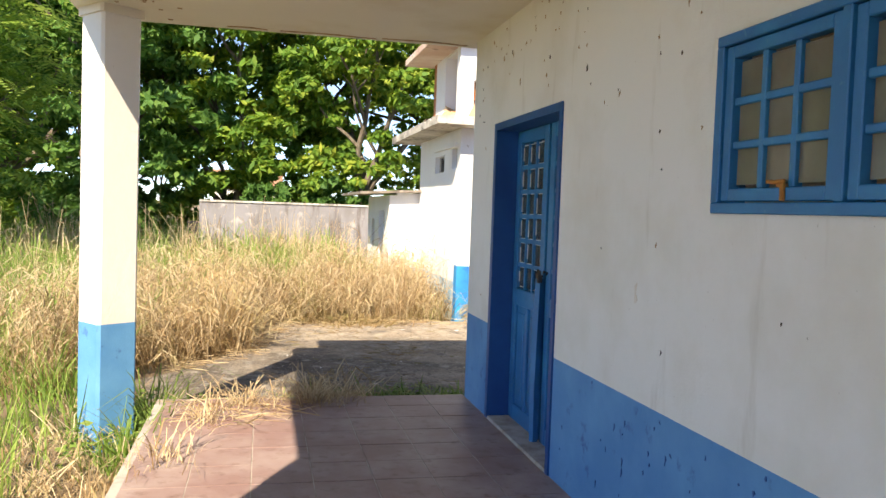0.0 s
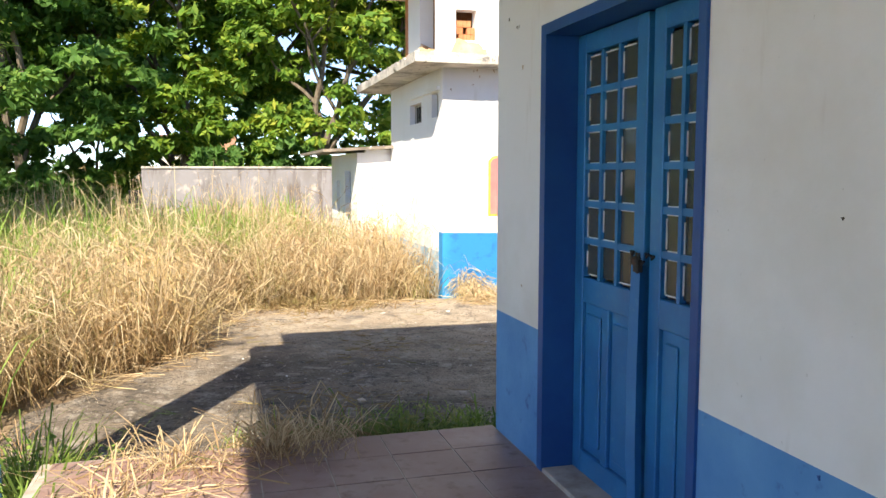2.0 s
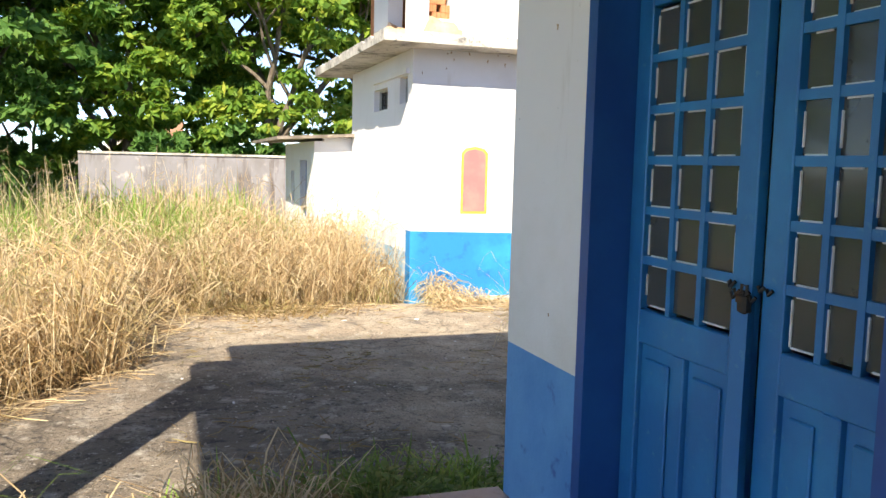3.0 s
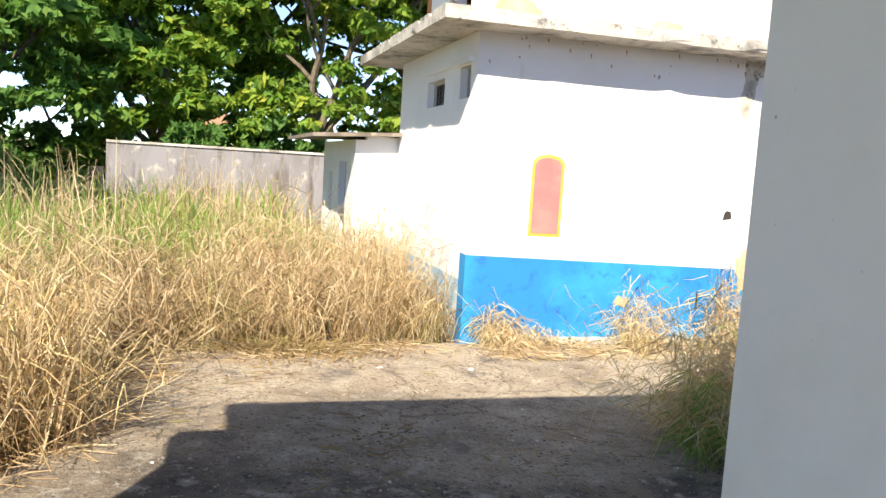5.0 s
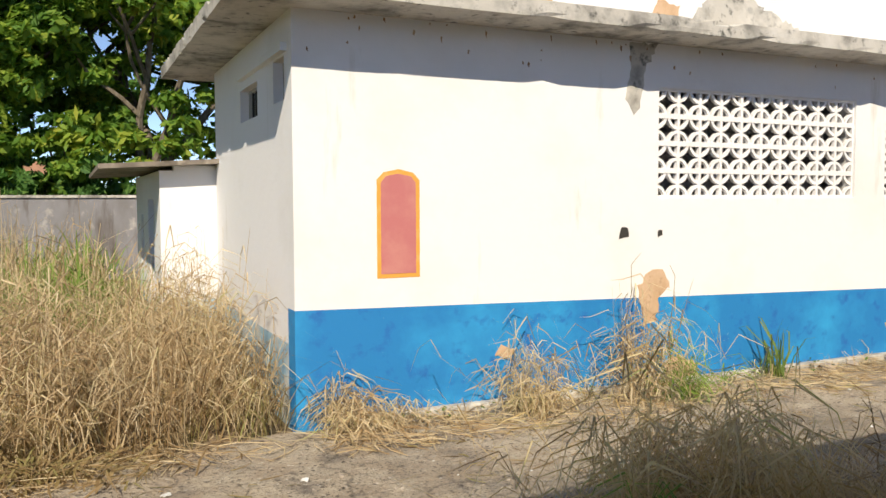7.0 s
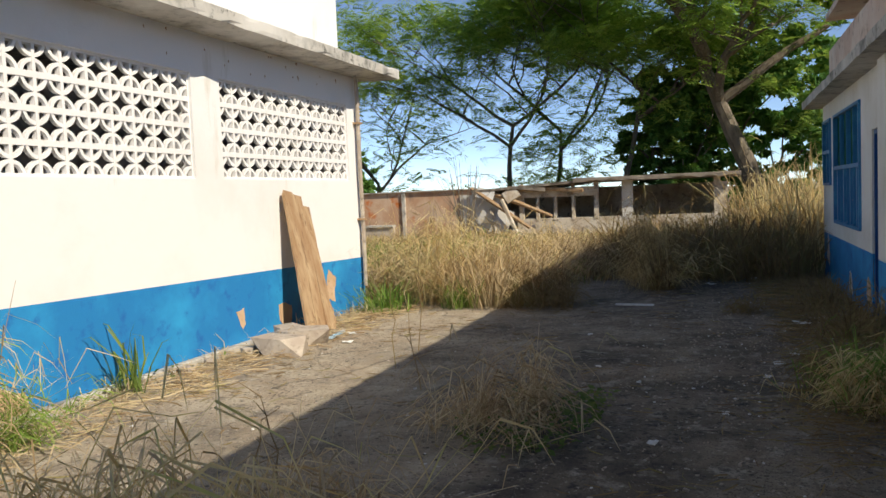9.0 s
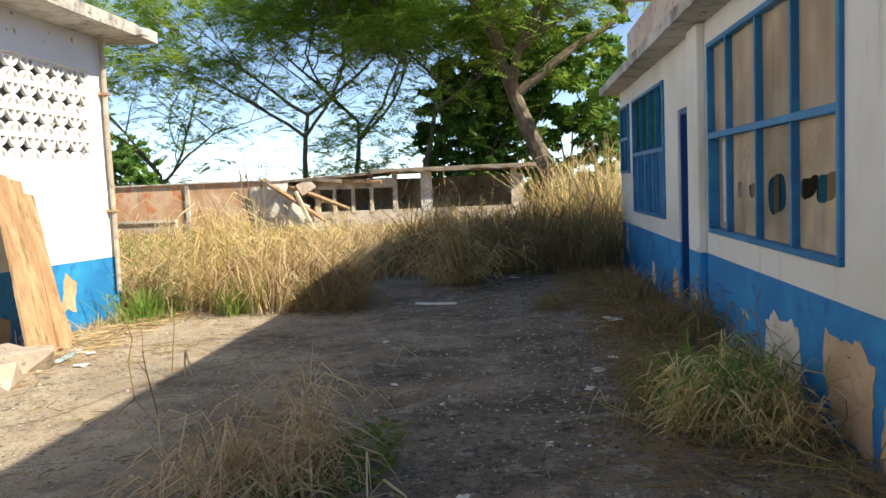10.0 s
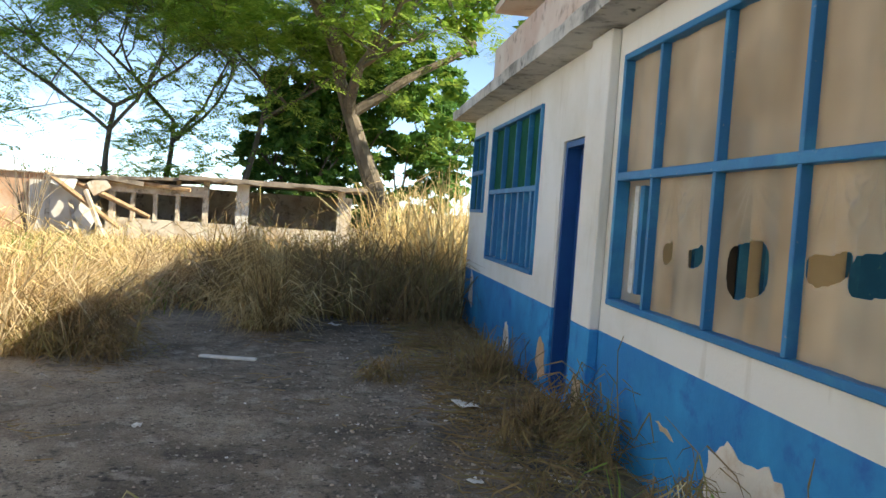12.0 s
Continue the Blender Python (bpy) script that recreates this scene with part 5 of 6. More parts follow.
def leafy(name, poly, density, height, leaf, material, label, seed):
    """Low broad-leaved weeds: many small leaves on short hidden stems."""
    rng = np.random.default_rng(seed)
    p = scatter(poly, density, rng, 0.12)
    n = len(p)
    c = np.concatenate([p, rng.uniform(*height, (n, 1)) * rng.random((n, 1)) ** 0.6 + 0.006], 1)
    a = rng.uniform(0, 2 * np.pi, n)
    u = np.stack([np.cos(a), np.sin(a), rng.normal(0.1, 0.35, n)], 1) * (leaf * rng.uniform(0.5, 1.3, n))[:, None]
    w = np.cross(u, np.array([0, 0, 1.0]) + rng.normal(0, 0.35, (n, 3))) * 0.55
    v = np.stack([c, c + u * 0.45 + w, c + u, c + u * 0.45 - w], 1)
    v[:, :, 2] = np.maximum(v[:, :, 2], 0.004)
    me = bpy.data.meshes.new(name)
    me.from_pydata(v.reshape(-1, 3).tolist(), [], ((np.arange(n) * 4)[:, None] + [0, 1, 2, 3]).tolist())
    me.materials.append(material)
    return tagged(new(name, me), label, "weeds", kind="stuff")


def straw_litter(name, poly, density, length, material, label, seed, z=0.006, loft=0.025):
    """Broken stalks that lie about on the ground."""
    rng = np.random.default_rng(seed)
    p = scatter(poly, density, rng, 0.22)
    n = len(p)
    a, L = rng.uniform(0, np.pi, n), rng.uniform(*length, n)
    b = a + rng.normal(0, 0.5, n)
    c = np.concatenate([p, z + loft * rng.random((n, 1)) ** 2], 1)
    h = np.stack([np.cos(a), np.sin(a), rng.normal(0, 0.05, n)], 1) * L[:, None] / 2
    g = np.stack([np.cos(b), np.sin(b), rng.normal(0, 0.05, n)], 1) * L[:, None] / 2
    pts = np.stack([c - h, c, c + g], 1)
    pts[:, :, 2] = np.maximum(pts[:, :, 2], z)
    strips(name, pts, np.array([0.8, 1.0, 0.4]) * rng.uniform(0.004, 0.010, (n, 1)), material, label, "straw")


tussock((2.4, 10.75), 0.5, 420, (0.4, 0.85), M["golden"], "bushy green and dry grass clump in the shade", 121, long=0.42)
tussock((2.7, 11.15), 0.5, 420, (0.4, 0.9), M["straw"], "bushy dry grass clump at the shadow edge", 122, long=0.4)
tussock((3.6, 11.0), 0.4, 300, (0.25, 0.6), M["straw"], "brown dry grass clump in the shade", 123)
tussock((4.35, 13.62), 0.3, 620, (0.5, 1.15), M["straw"], "tall dry grass clump against the white wall", 124, long=0.4)
tussock((4.55, 13.5), 0.28, 320, (0.3, 0.7), M["green"], "green blades in the tall dry clump", 125)
tussock((3.4, 13.65), 0.3, 380, (0.2, 0.6), M["straw"], "small dry grass clump against the white wall", 126)
tussock((1.9, 13.75), 0.35, 340, (0.15, 0.4), M["straw"], "dry grass clump at the wall corner", 127)
tussock((5.75, 10.65), 0.45, 260, (0.15, 0.55), M["straw"], "brown weedy grass clump on the yard", 128)
tussock((6.6, 8.3), 0.4, 420, (0.15, 0.42), M["golden"], "big dry grass clump against the yard wall", 129, long=0.26)
tussock((7.2, 8.35), 0.45, 330, (0.12, 0.36), M["straw_dark"], "brown dry grass clump against the yard wall", 130)
tussock((2.2, 10.6), 0.4, 160, (0.3, 0.6), M["green"], "green blades at the foot of the dry clump", 139)
tussock((6.7, 8.3), 0.35, 200, (0.15, 0.42), M["green"], "fresh green tuft in the dry clump", 131)
tussock((10.6, 9.05), 0.2, 700, (0.15, 0.32), M["straw_dark"], "small round drooping grass clump", 132, long=0.2)
tussock((13.0, 10.25), 0.26, 700, (0.55, 1.05), M["golden"], "upright green and brown grass clump", 133, long=0.5)
tussock((12.0, 12.75), 0.7, 330, (0.6, 1.15), M["golden"], "big drooping golden grass mound", 138, leaves=7, long=0.6)
tussock((12.3, 13.0), 0.55, 260, (0.7, 1.2), M["green"], "fresh green blades over the golden mound", 145, leaves=6, long=0.5)
tussock((11.0, 11.5), 0.4, 420, (0.25, 0.5), M["straw_dark"], "drooping brown grass clump at the shadow edge", 134)
tussock((8.9, 8.2), 0.4, 260, (0.15, 0.4), M["straw_dark"], "dry grass clump at the pilaster foot", 135)
tussock((-1.0, 8.0), 0.3, 420, (0.15, 0.42), M["straw_dark"], "brown grass tuft at the porch edge", 136, lodged=0.5)
tussock((-2.2, 11.6), 0.5, 380, (0.7, 1.15), M["golden"], "tall dry grass clump at the yard edge", 137, long=0.4)
leafy("porch_weeds", [(-0.9, 7.76), (0.25, 7.78), (0.3, 8.35), (-0.3, 8.55), (-1.1, 8.25)], 2600, (0.03, 0.2), 0.035, M["weed"], "low leafy green weeds along the porch edge", 141)
leafy("yard_weeds", [(5.3, 10.1), (6.5, 10.0), (6.6, 10.7), (5.6, 11.0), (5.1, 10.6)], 900, (0.02, 0.14), 0.035, M["weed"], "low leafy weeds on the yard", 142)
leafy("column_weeds", [(-2.9, 6.8), (-2.2, 7.4), (-1.7, 7.8), (-2.2, 8.5), (-3.1, 8.4)], 900, (0.03, 0.22), 0.04, M["green"], "fresh leafy weeds beside the porch column", 143)
leafy("wall_weeds", [(1.5, 13.7), (3.0, 13.75), (10.9, 13.7), (10.9, 13.97), (1.5, 13.97)], 220, (0.02, 0.15), 0.035, M["weed"], "small weeds at the foot of the white wall", 144)
DRY = [(-1.85, 11.3), (-1.85, 12.7), (-1.45, 13.65), (0.5, 13.85), (1.38, 13.97), (1.38, 17.3), (0.75, 17.4), (0.7, 19.5), (-4.5, 18.5), (-6.5, 12.0), (-5.5, 9.0), (-3.6, 8.9), (-2.9, 10.0), (-2.3, 10.8)]
NEAR_DRY = [(-1.85, 11.3), (-1.85, 12.7), (-1.45, 13.65), (0.5, 13.85), (1.38, 13.97), (1.38, 17.0), (0.4, 17.2), (-1.8, 15.8), (-3.2, 13.4), (-4.6, 11.0), (-3.6, 8.9), (-2.9, 10.0), (-2.3, 10.8)]
stems("dry_stalks", NEAR_DRY, 250, (0.65, 1.2), M["straw"], "tall dead grass stalks", 81)
stems("brown_stalks", NEAR_DRY, 70, (0.5, 1.0), M["straw_dark"], "brown dead grass stalks", 82, lodged=0.35)
stems("far_stalks", [(-4.5, 16.0), (0.6, 17.2), (0.6, 26.0), (-8.0, 26.0), (-9.0, 14.0)], 26, (0.9, 1.5), M["straw"], "pale seeding grass stalks", 83, leaves=3, thick=0.012, long=0.3)
stems("mound_stalks", [(11.0, 12.3), (12.2, 11.8), (14.6, 11.9), (14.6, 13.8), (12.0, 14.6), (11.3, 13.4)], 150, (0.5, 1.05), M["golden"], "golden drooping grass stalks", 84, leaves=6, lodged=0.3, thick=0.008, long=0.5)
stems("reed_stalks", [(14.8, 7.9), (15.4, 7.6), (18.5, 6.8), (19.5, 8.9), (17.0, 9.2), (15.6, 8.7)], 60, (1.2, 1.95), M["golden"], "tall yellow reed stalks", 85, leaves=6, lodged=0.06, thick=0.012, long=0.7)
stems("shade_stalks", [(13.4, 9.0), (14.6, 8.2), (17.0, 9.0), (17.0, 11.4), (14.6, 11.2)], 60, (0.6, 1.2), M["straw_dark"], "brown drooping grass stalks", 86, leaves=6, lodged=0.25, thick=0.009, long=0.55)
straw_litter("yard_straw", [(-1.6, 8.0), (15.0, 8.0), (15.0, 13.9), (-1.2, 13.9)], 26, (0.04, 0.22), M["straw_dark"], "broken straw scattered over the yard", 91)
straw_litter("wall_straw", [(1.5, 13.2), (11.0, 13.1), (11.0, 13.95), (1.5, 13.95)], 420, (0.08, 0.35), M["straw"], "fallen straw heaped along the white wall", 92, loft=0.07)
straw_litter("dado_straw", [(5.0, 7.85), (15.0, 7.85), (14.4, 9.0), (10.5, 8.75), (8.0, 8.9), (5.0, 8.9)], 300, (0.08, 0.4), M["straw_dark"], "brown straw fallen along the yard wall", 93, loft=0.09)
straw_litter("edge_straw", [(-2.6, 9.8), (-1.9, 10.8), (-1.5, 11.6), (-1.4, 12.6), (-1.1, 13.2), (1.5, 13.5), (1.4, 14.0), (-2.4, 14.0)], 260, (0.08, 0.45), M["straw"], "fallen straw at the edge of the tall grass", 94, loft=0.08)
straw_litter("porch_straw", [(-2.4, 6.2), (-1.3, 7.2), (-0.9, 7.7), (-1.3, 7.72), (-2.4, 7.72)], 120, (0.1, 0.5), M["straw"], "pale straw blown over the porch tiles", 95, z=PF + 0.004, loft=0.05)
field("dry_grass_field", DRY, 170, (0.5, 1.1), 0.009, 1.1, M["straw"], "tall dry straw-coloured grass", 1)
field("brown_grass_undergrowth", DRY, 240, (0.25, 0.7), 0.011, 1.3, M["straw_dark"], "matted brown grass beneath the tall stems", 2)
field("green_grass_mixed", [(-8.5, 9.0), (-4.0, 9.2), (-2.6, 12.0), (-1.9, 14.6), (0.2, 16.2), (0.7, 17.6), (0.7, 20.5), (-8.5, 20.5)], 250, (0.5, 1.15), 0.011, 0.8, M["green"], "green grass growing through the dry stems", 15, clump=1.6)
field("dry_grass_far", [(0.7, 18.5), (0.7, 27.6), (-3.5, 27.6), (-14, 27), (-14, 15.5), (-7.0, 16.5), (-4.0, 17.0)], 34, (0.6, 1.2), 0.022, 0.8, M["straw"], "dry stems among the far green grass", 23, clump=1.6)
field("green_grass_far", [(0.7, 18.5), (0.7, 27.6), (-3.5, 27.6), (-3.5, 58.0), (-30, 58), (-30, 14.5), (-7.0, 14.5), (-4.0, 17.0)], 27, (0.6, 1.3), 0.03, 0.4, M["green"], "tall green grass towards the boundary wall", 3, clump=1.4)
field("green_grass_porch", [(-2.95, -3.0), (-2.9, 9.2), (-4.0, 12.0), (-12.0, 15.0), (-12.0, -3.0)], 165, (0.25, 0.75), 0.011, 0.5, M["green"], "green and yellow grass beside the porch", 4)
field("dry_grass_porch", [(-2.4, 1.0), (-2.4, 7.7), (-1.9, 8.2), (-3.2, 9.2), (-3.6, 1.0)], 330, (0.08, 0.35), 0.010, 1.4, M["straw"], "flattened dry grass along the porch edge", 5)
field("weeds_porch_edge", [(-1.5, 7.76), (0.3, 7.78), (0.4, 8.5), (-0.4, 8.6), (-1.6, 8.35)], 1500, (0.06, 0.27), 0.011, 0.9, M["green"], "low green weeds at the porch edge", 6)
EAST = [(11.7, 12.7), (12.2, 11.9), (13.9, 11.6), (14.6, 9.4), (15.2, 8.3), (18, 6.5), (27, 6.5), (27.3, 27), (11.6, 27), (11.4, 14.6)]
field("dry_grass_east", EAST, 70, (0.15, 0.45), 0.018, 1.3, M["golden"], "tall dry grass towards the ruined shed", 7, clump=1.2)
field("brown_grass_east", EAST, 40, (0.15, 0.45), 0.022, 1.0, M["straw_dark"], "matted brown grass towards the ruined shed", 8, clump=1.2)
field("green_grass_east", [(12.0, 13.0), (14.5, 12.6), (17, 13.5), (18, 18), (12, 19)], 40, (0.4, 0.8), 0.018, 0.7, M["green"], "fresh green grass among the dry stems", 9, clump=1.4)
field("reeds", [(14.8, 7.9), (15.4, 7.6), (18.5, 6.8), (19.5, 8.9), (17.0, 9.2), (15.6, 8.7)], 170, (1.0, 1.95), 0.024, 0.6, M["golden"], "tall yellow reeds beside the building", 10, clump=1.4)
field("reed_foot", [(13.6, 8.3), (14.6, 7.9), (18.5, 7.0), (19.0, 11.2), (16.0, 11.6), (14.4, 10.8)], 260, (0.45, 1.15), 0.020, 0.9, M["straw_dark"], "brown drooping grass at the foot of the reeds", 11, clump=1.2)
field("straw_wall_foot", [(1.5, 13.5), (11.0, 13.55), (11.0, 13.97), (1.5, 13.97)], 190, (0.06, 0.3), 0.008, 1.3, M["straw"], "dry straw along the foot of the white wall", 12)
field("straw_north_wall", [(5.2, 7.84), (14.8, 7.84), (14.2, 8.9), (10.5, 8.6), (8.2, 8.55), (5.2, 8.5)], 240, (0.05, 0.28), 0.008, 1.5, M["straw_dark"], "trampled brown straw along the yard wall", 13)
for at, n, bd in (((-1.25, 7.6, PF), 240, 2.6), ((-1.75, 7.5, PF), 110, 3.2), ((-2.0, 7.0, PF), 60, 3.2), ((-2.2, 6.2, PF), 60, 3.0), ((-1.0, 7.75, PF - 0.1), 220, 1.6)):
    clump(at, 0.26, n, (0.12, 0.34), 0.008, bd, M["straw"], "tangle of fallen pale straw on the porch tiles", int(n * bd))
field("straw_porch_corner", [(-2.35, 6.6), (-1.7, 7.35), (-1.2, 7.6), (-1.25, 8.1), (-2.6, 8.1), (-2.7, 6.4)], 240, (0.03, 0.2), 0.008, 1.7, M["straw"], "pale straw fallen on the porch corner", 14)
for at, r, n, h, w, bd, mt, lb in (
        ((6.15, 13.8), 0.16, 46, (0.35, 0.7), 0.016, 0.8, "weed", "green leafy grass plant against the blue dado"),
        ((10.6, 13.5), 0.3, 300, (0.2, 0.5), 0.012, 0.9, "green", "green grass clump at the wall corner"),
        ((11.2, 11.6), 0.3, 320, (0.25, 0.5), 0.010, 1.3, "straw_dark", "drooping brown grass clump at the shadow edge"),
        ((12.0, 14.0), 0.5, 700, (0.3, 0.7), 0.013, 1.0, "straw", "drooping golden grass clump by the white building"),
        ((13.4, 12.9), 0.6, 800, (0.35, 0.75), 0.013, 1.1, "straw", "big drooping golden grass clump"),
        ((13.0, 13.6), 0.5, 600, (0.5, 0.9), 0.012, 0.8, "green", "tall fresh green grass clump"),
        ((14.8, 12.6), 0.6, 700, (0.35, 0.75), 0.014, 1.1, "straw", "drooping golden grass clump"),
        ((15.2, 14.2), 0.7, 700, (0.35, 0.75), 0.015, 1.0, "straw", "drooping golden grass clump"),
        ((16.6, 12.4), 0.8, 900, (0.25, 0.6), 0.016, 1.1, "straw", "drooping golden grass clump"),
        ((17.5, 15.0), 0.8, 800, (0.25, 0.6), 0.018, 0.9, "green", "tall fresh green grass clump"),
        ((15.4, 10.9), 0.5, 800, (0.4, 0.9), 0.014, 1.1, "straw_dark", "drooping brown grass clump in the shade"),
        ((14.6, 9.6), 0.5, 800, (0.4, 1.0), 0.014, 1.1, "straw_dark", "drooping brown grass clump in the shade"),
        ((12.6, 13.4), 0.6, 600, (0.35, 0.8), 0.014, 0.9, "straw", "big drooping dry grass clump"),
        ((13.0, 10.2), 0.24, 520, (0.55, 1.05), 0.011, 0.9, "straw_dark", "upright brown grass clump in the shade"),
        ((11.3, 12.25), 0.42, 800, (0.45, 0.95), 0.012, 1.2, "straw", "big drooping golden grass mound"),
        ((11.9, 11.95), 0.42, 800, (0.45, 0.95), 0.012, 1.2, "straw", "big drooping golden grass mound"),
        ((11.6, 12.9), 0.45, 800, (0.5, 1.05), 0.012, 1.1, "straw", "big drooping golden grass mound"),
        ((12.3, 12.6), 0.5, 800, (0.5, 1.1), 0.012, 1.1, "straw", "tall drooping golden grass mound"),
        ((12.4, 12.9), 0.4, 600, (0.6, 1.0), 0.012, 0.8, "green", "fresh green blades over the golden mound"),
        ((11.0, 12.6), 0.25, 200, (0.25, 0.5), 0.010, 0.9, "green", "small bright green grass tuft"),
        ((11.5, 11.75), 0.36, 600, (0.3, 0.65), 0.010, 1.6, "straw_dark", "brown drooping grass at the shadow edge"),
        ((14.3, 12.0), 0.5, 600, (0.4, 0.9), 0.013, 1.2, "straw", "pale drooping dry grass mound"),
        ((15.1, 11.7), 0.5, 600, (0.4, 0.9), 0.013, 1.2, "straw", "pale drooping dry grass mound"),
        ((15.6, 12.4), 0.5, 500, (0.45, 0.95), 0.013, 1.2, "straw", "pale drooping dry grass mound"),
        ((6.75, 8.4), 0.32, 320, (0.2, 0.5), 0.010, 0.9, "green", "fresh green grass tuft against the yard wall"),
        ((9.2, 8.2), 0.3, 260, (0.15, 0.4), 0.009, 1.1, "straw_dark", "dry grass clump at the pilaster foot"),
        ((11.0, 8.2), 0.35, 300, (0.2, 0.45), 0.010, 1.0, "straw_dark", "dry grass clump beside the dark door"),
        ((-2.5, 6.9), 0.3, 300, (0.15, 0.45), 0.010, 0.9, "green", "fresh green grass beside the porch column"),
        ((-2.45, 7.9), 0.3, 300, (0.2, 0.5), 0.010, 0.9, "green", "fresh green grass beside the porch corner"),
        ((-0.5, 8.15), 0.4, 420, (0.08, 0.3), 0.012, 0.8, "weed", "low green weeds at the porch step"),
        ((-2.35, 7.35), 0.2, 60, (0.3, 0.6), 0.012, 0.9, "weed", "fresh green grass tuft by the column"),
        ((-2.1, 11.4), 0.4, 420, (0.5, 1.1), 0.010, 0.6, "straw", "tall dry grass clump at the yard edge")):
    clump(at, r, n, h, w, bd, M[mt], lb, int(at[0] * 100 + at[1] * 7 + 5000))
rnd = random.Random(31)
for k in range(38):
    x, y = rnd.uniform(13.5, 20), rnd.uniform(11.2, 19)
    if x < 12 + (y - 11) * 0.3:
        continue
    clump((x, y), rnd.uniform(0.35, 0.7), 420, (0.2, rnd.uniform(0.35, 0.6)), 0.015, rnd.uniform(1.0, 1.7), M[rnd.choice(("golden", "straw", "straw_dark", "green"))], "drooping mound of tall grass in the open field", 700 + k)
heap = clump((-0.3, 13.6), 0.5, 520, (0.1, 0.28), 0.012, 3.2, M["straw_dark"], "flat heap of cut brown straw", 77, "cut_straw")
heap.scale = (1.7, 0.7, 0.8)


def stalk(at, h, label, seed):
    r = random.Random(seed)
    bm = bmesh.new()
    pts = [Vector((0, 0, -0.02))]
    for i in range(1, 6):
        pts.append(pts[-1] + Vector((r.uniform(-0.04, 0.04), r.uniform(-0.04, 0.04), h / 5)))
    tube(bm, pts, [0.005, 0.0045, 0.004, 0.0035, 0.003, 0.002], 5)
    for i in range(2, 6):
        e = pts[i] + Vector((r.uniform(-0.14, 0.14), r.uniform(-0.14, 0.14), r.uniform(0.02, 0.12)))
        tube(bm, [pts[i], e], [0.003, 0.0015], 4)
    ob = part("weed_stalk", bm, M["straw_dark"])
    ob.location = (at[0], at[1], 0)
    return tagged(ob, label, "weed stalk", "bare weed stalks")


for k, (x, y, h) in enumerate(((7.3, 12.0, 0.75), (8.1, 12.1, 1.0), (6.6, 11.5, 0.6), (4.5, 11.5, 0.5), (3.9, 11.7, 0.45), (4.1, 11.3, 0.5), (4.2, 13.55, 1.2), (4.5, 13.5, 1.1), (-1.9, 12.0, 1.2), (6.2, 8.3, 0.75), (7.0, 8.25, 0.6), (7.9, 8.15, 0.8))):
    stalk((x, y), h, "thin bare dry weed stalk", k + 3)


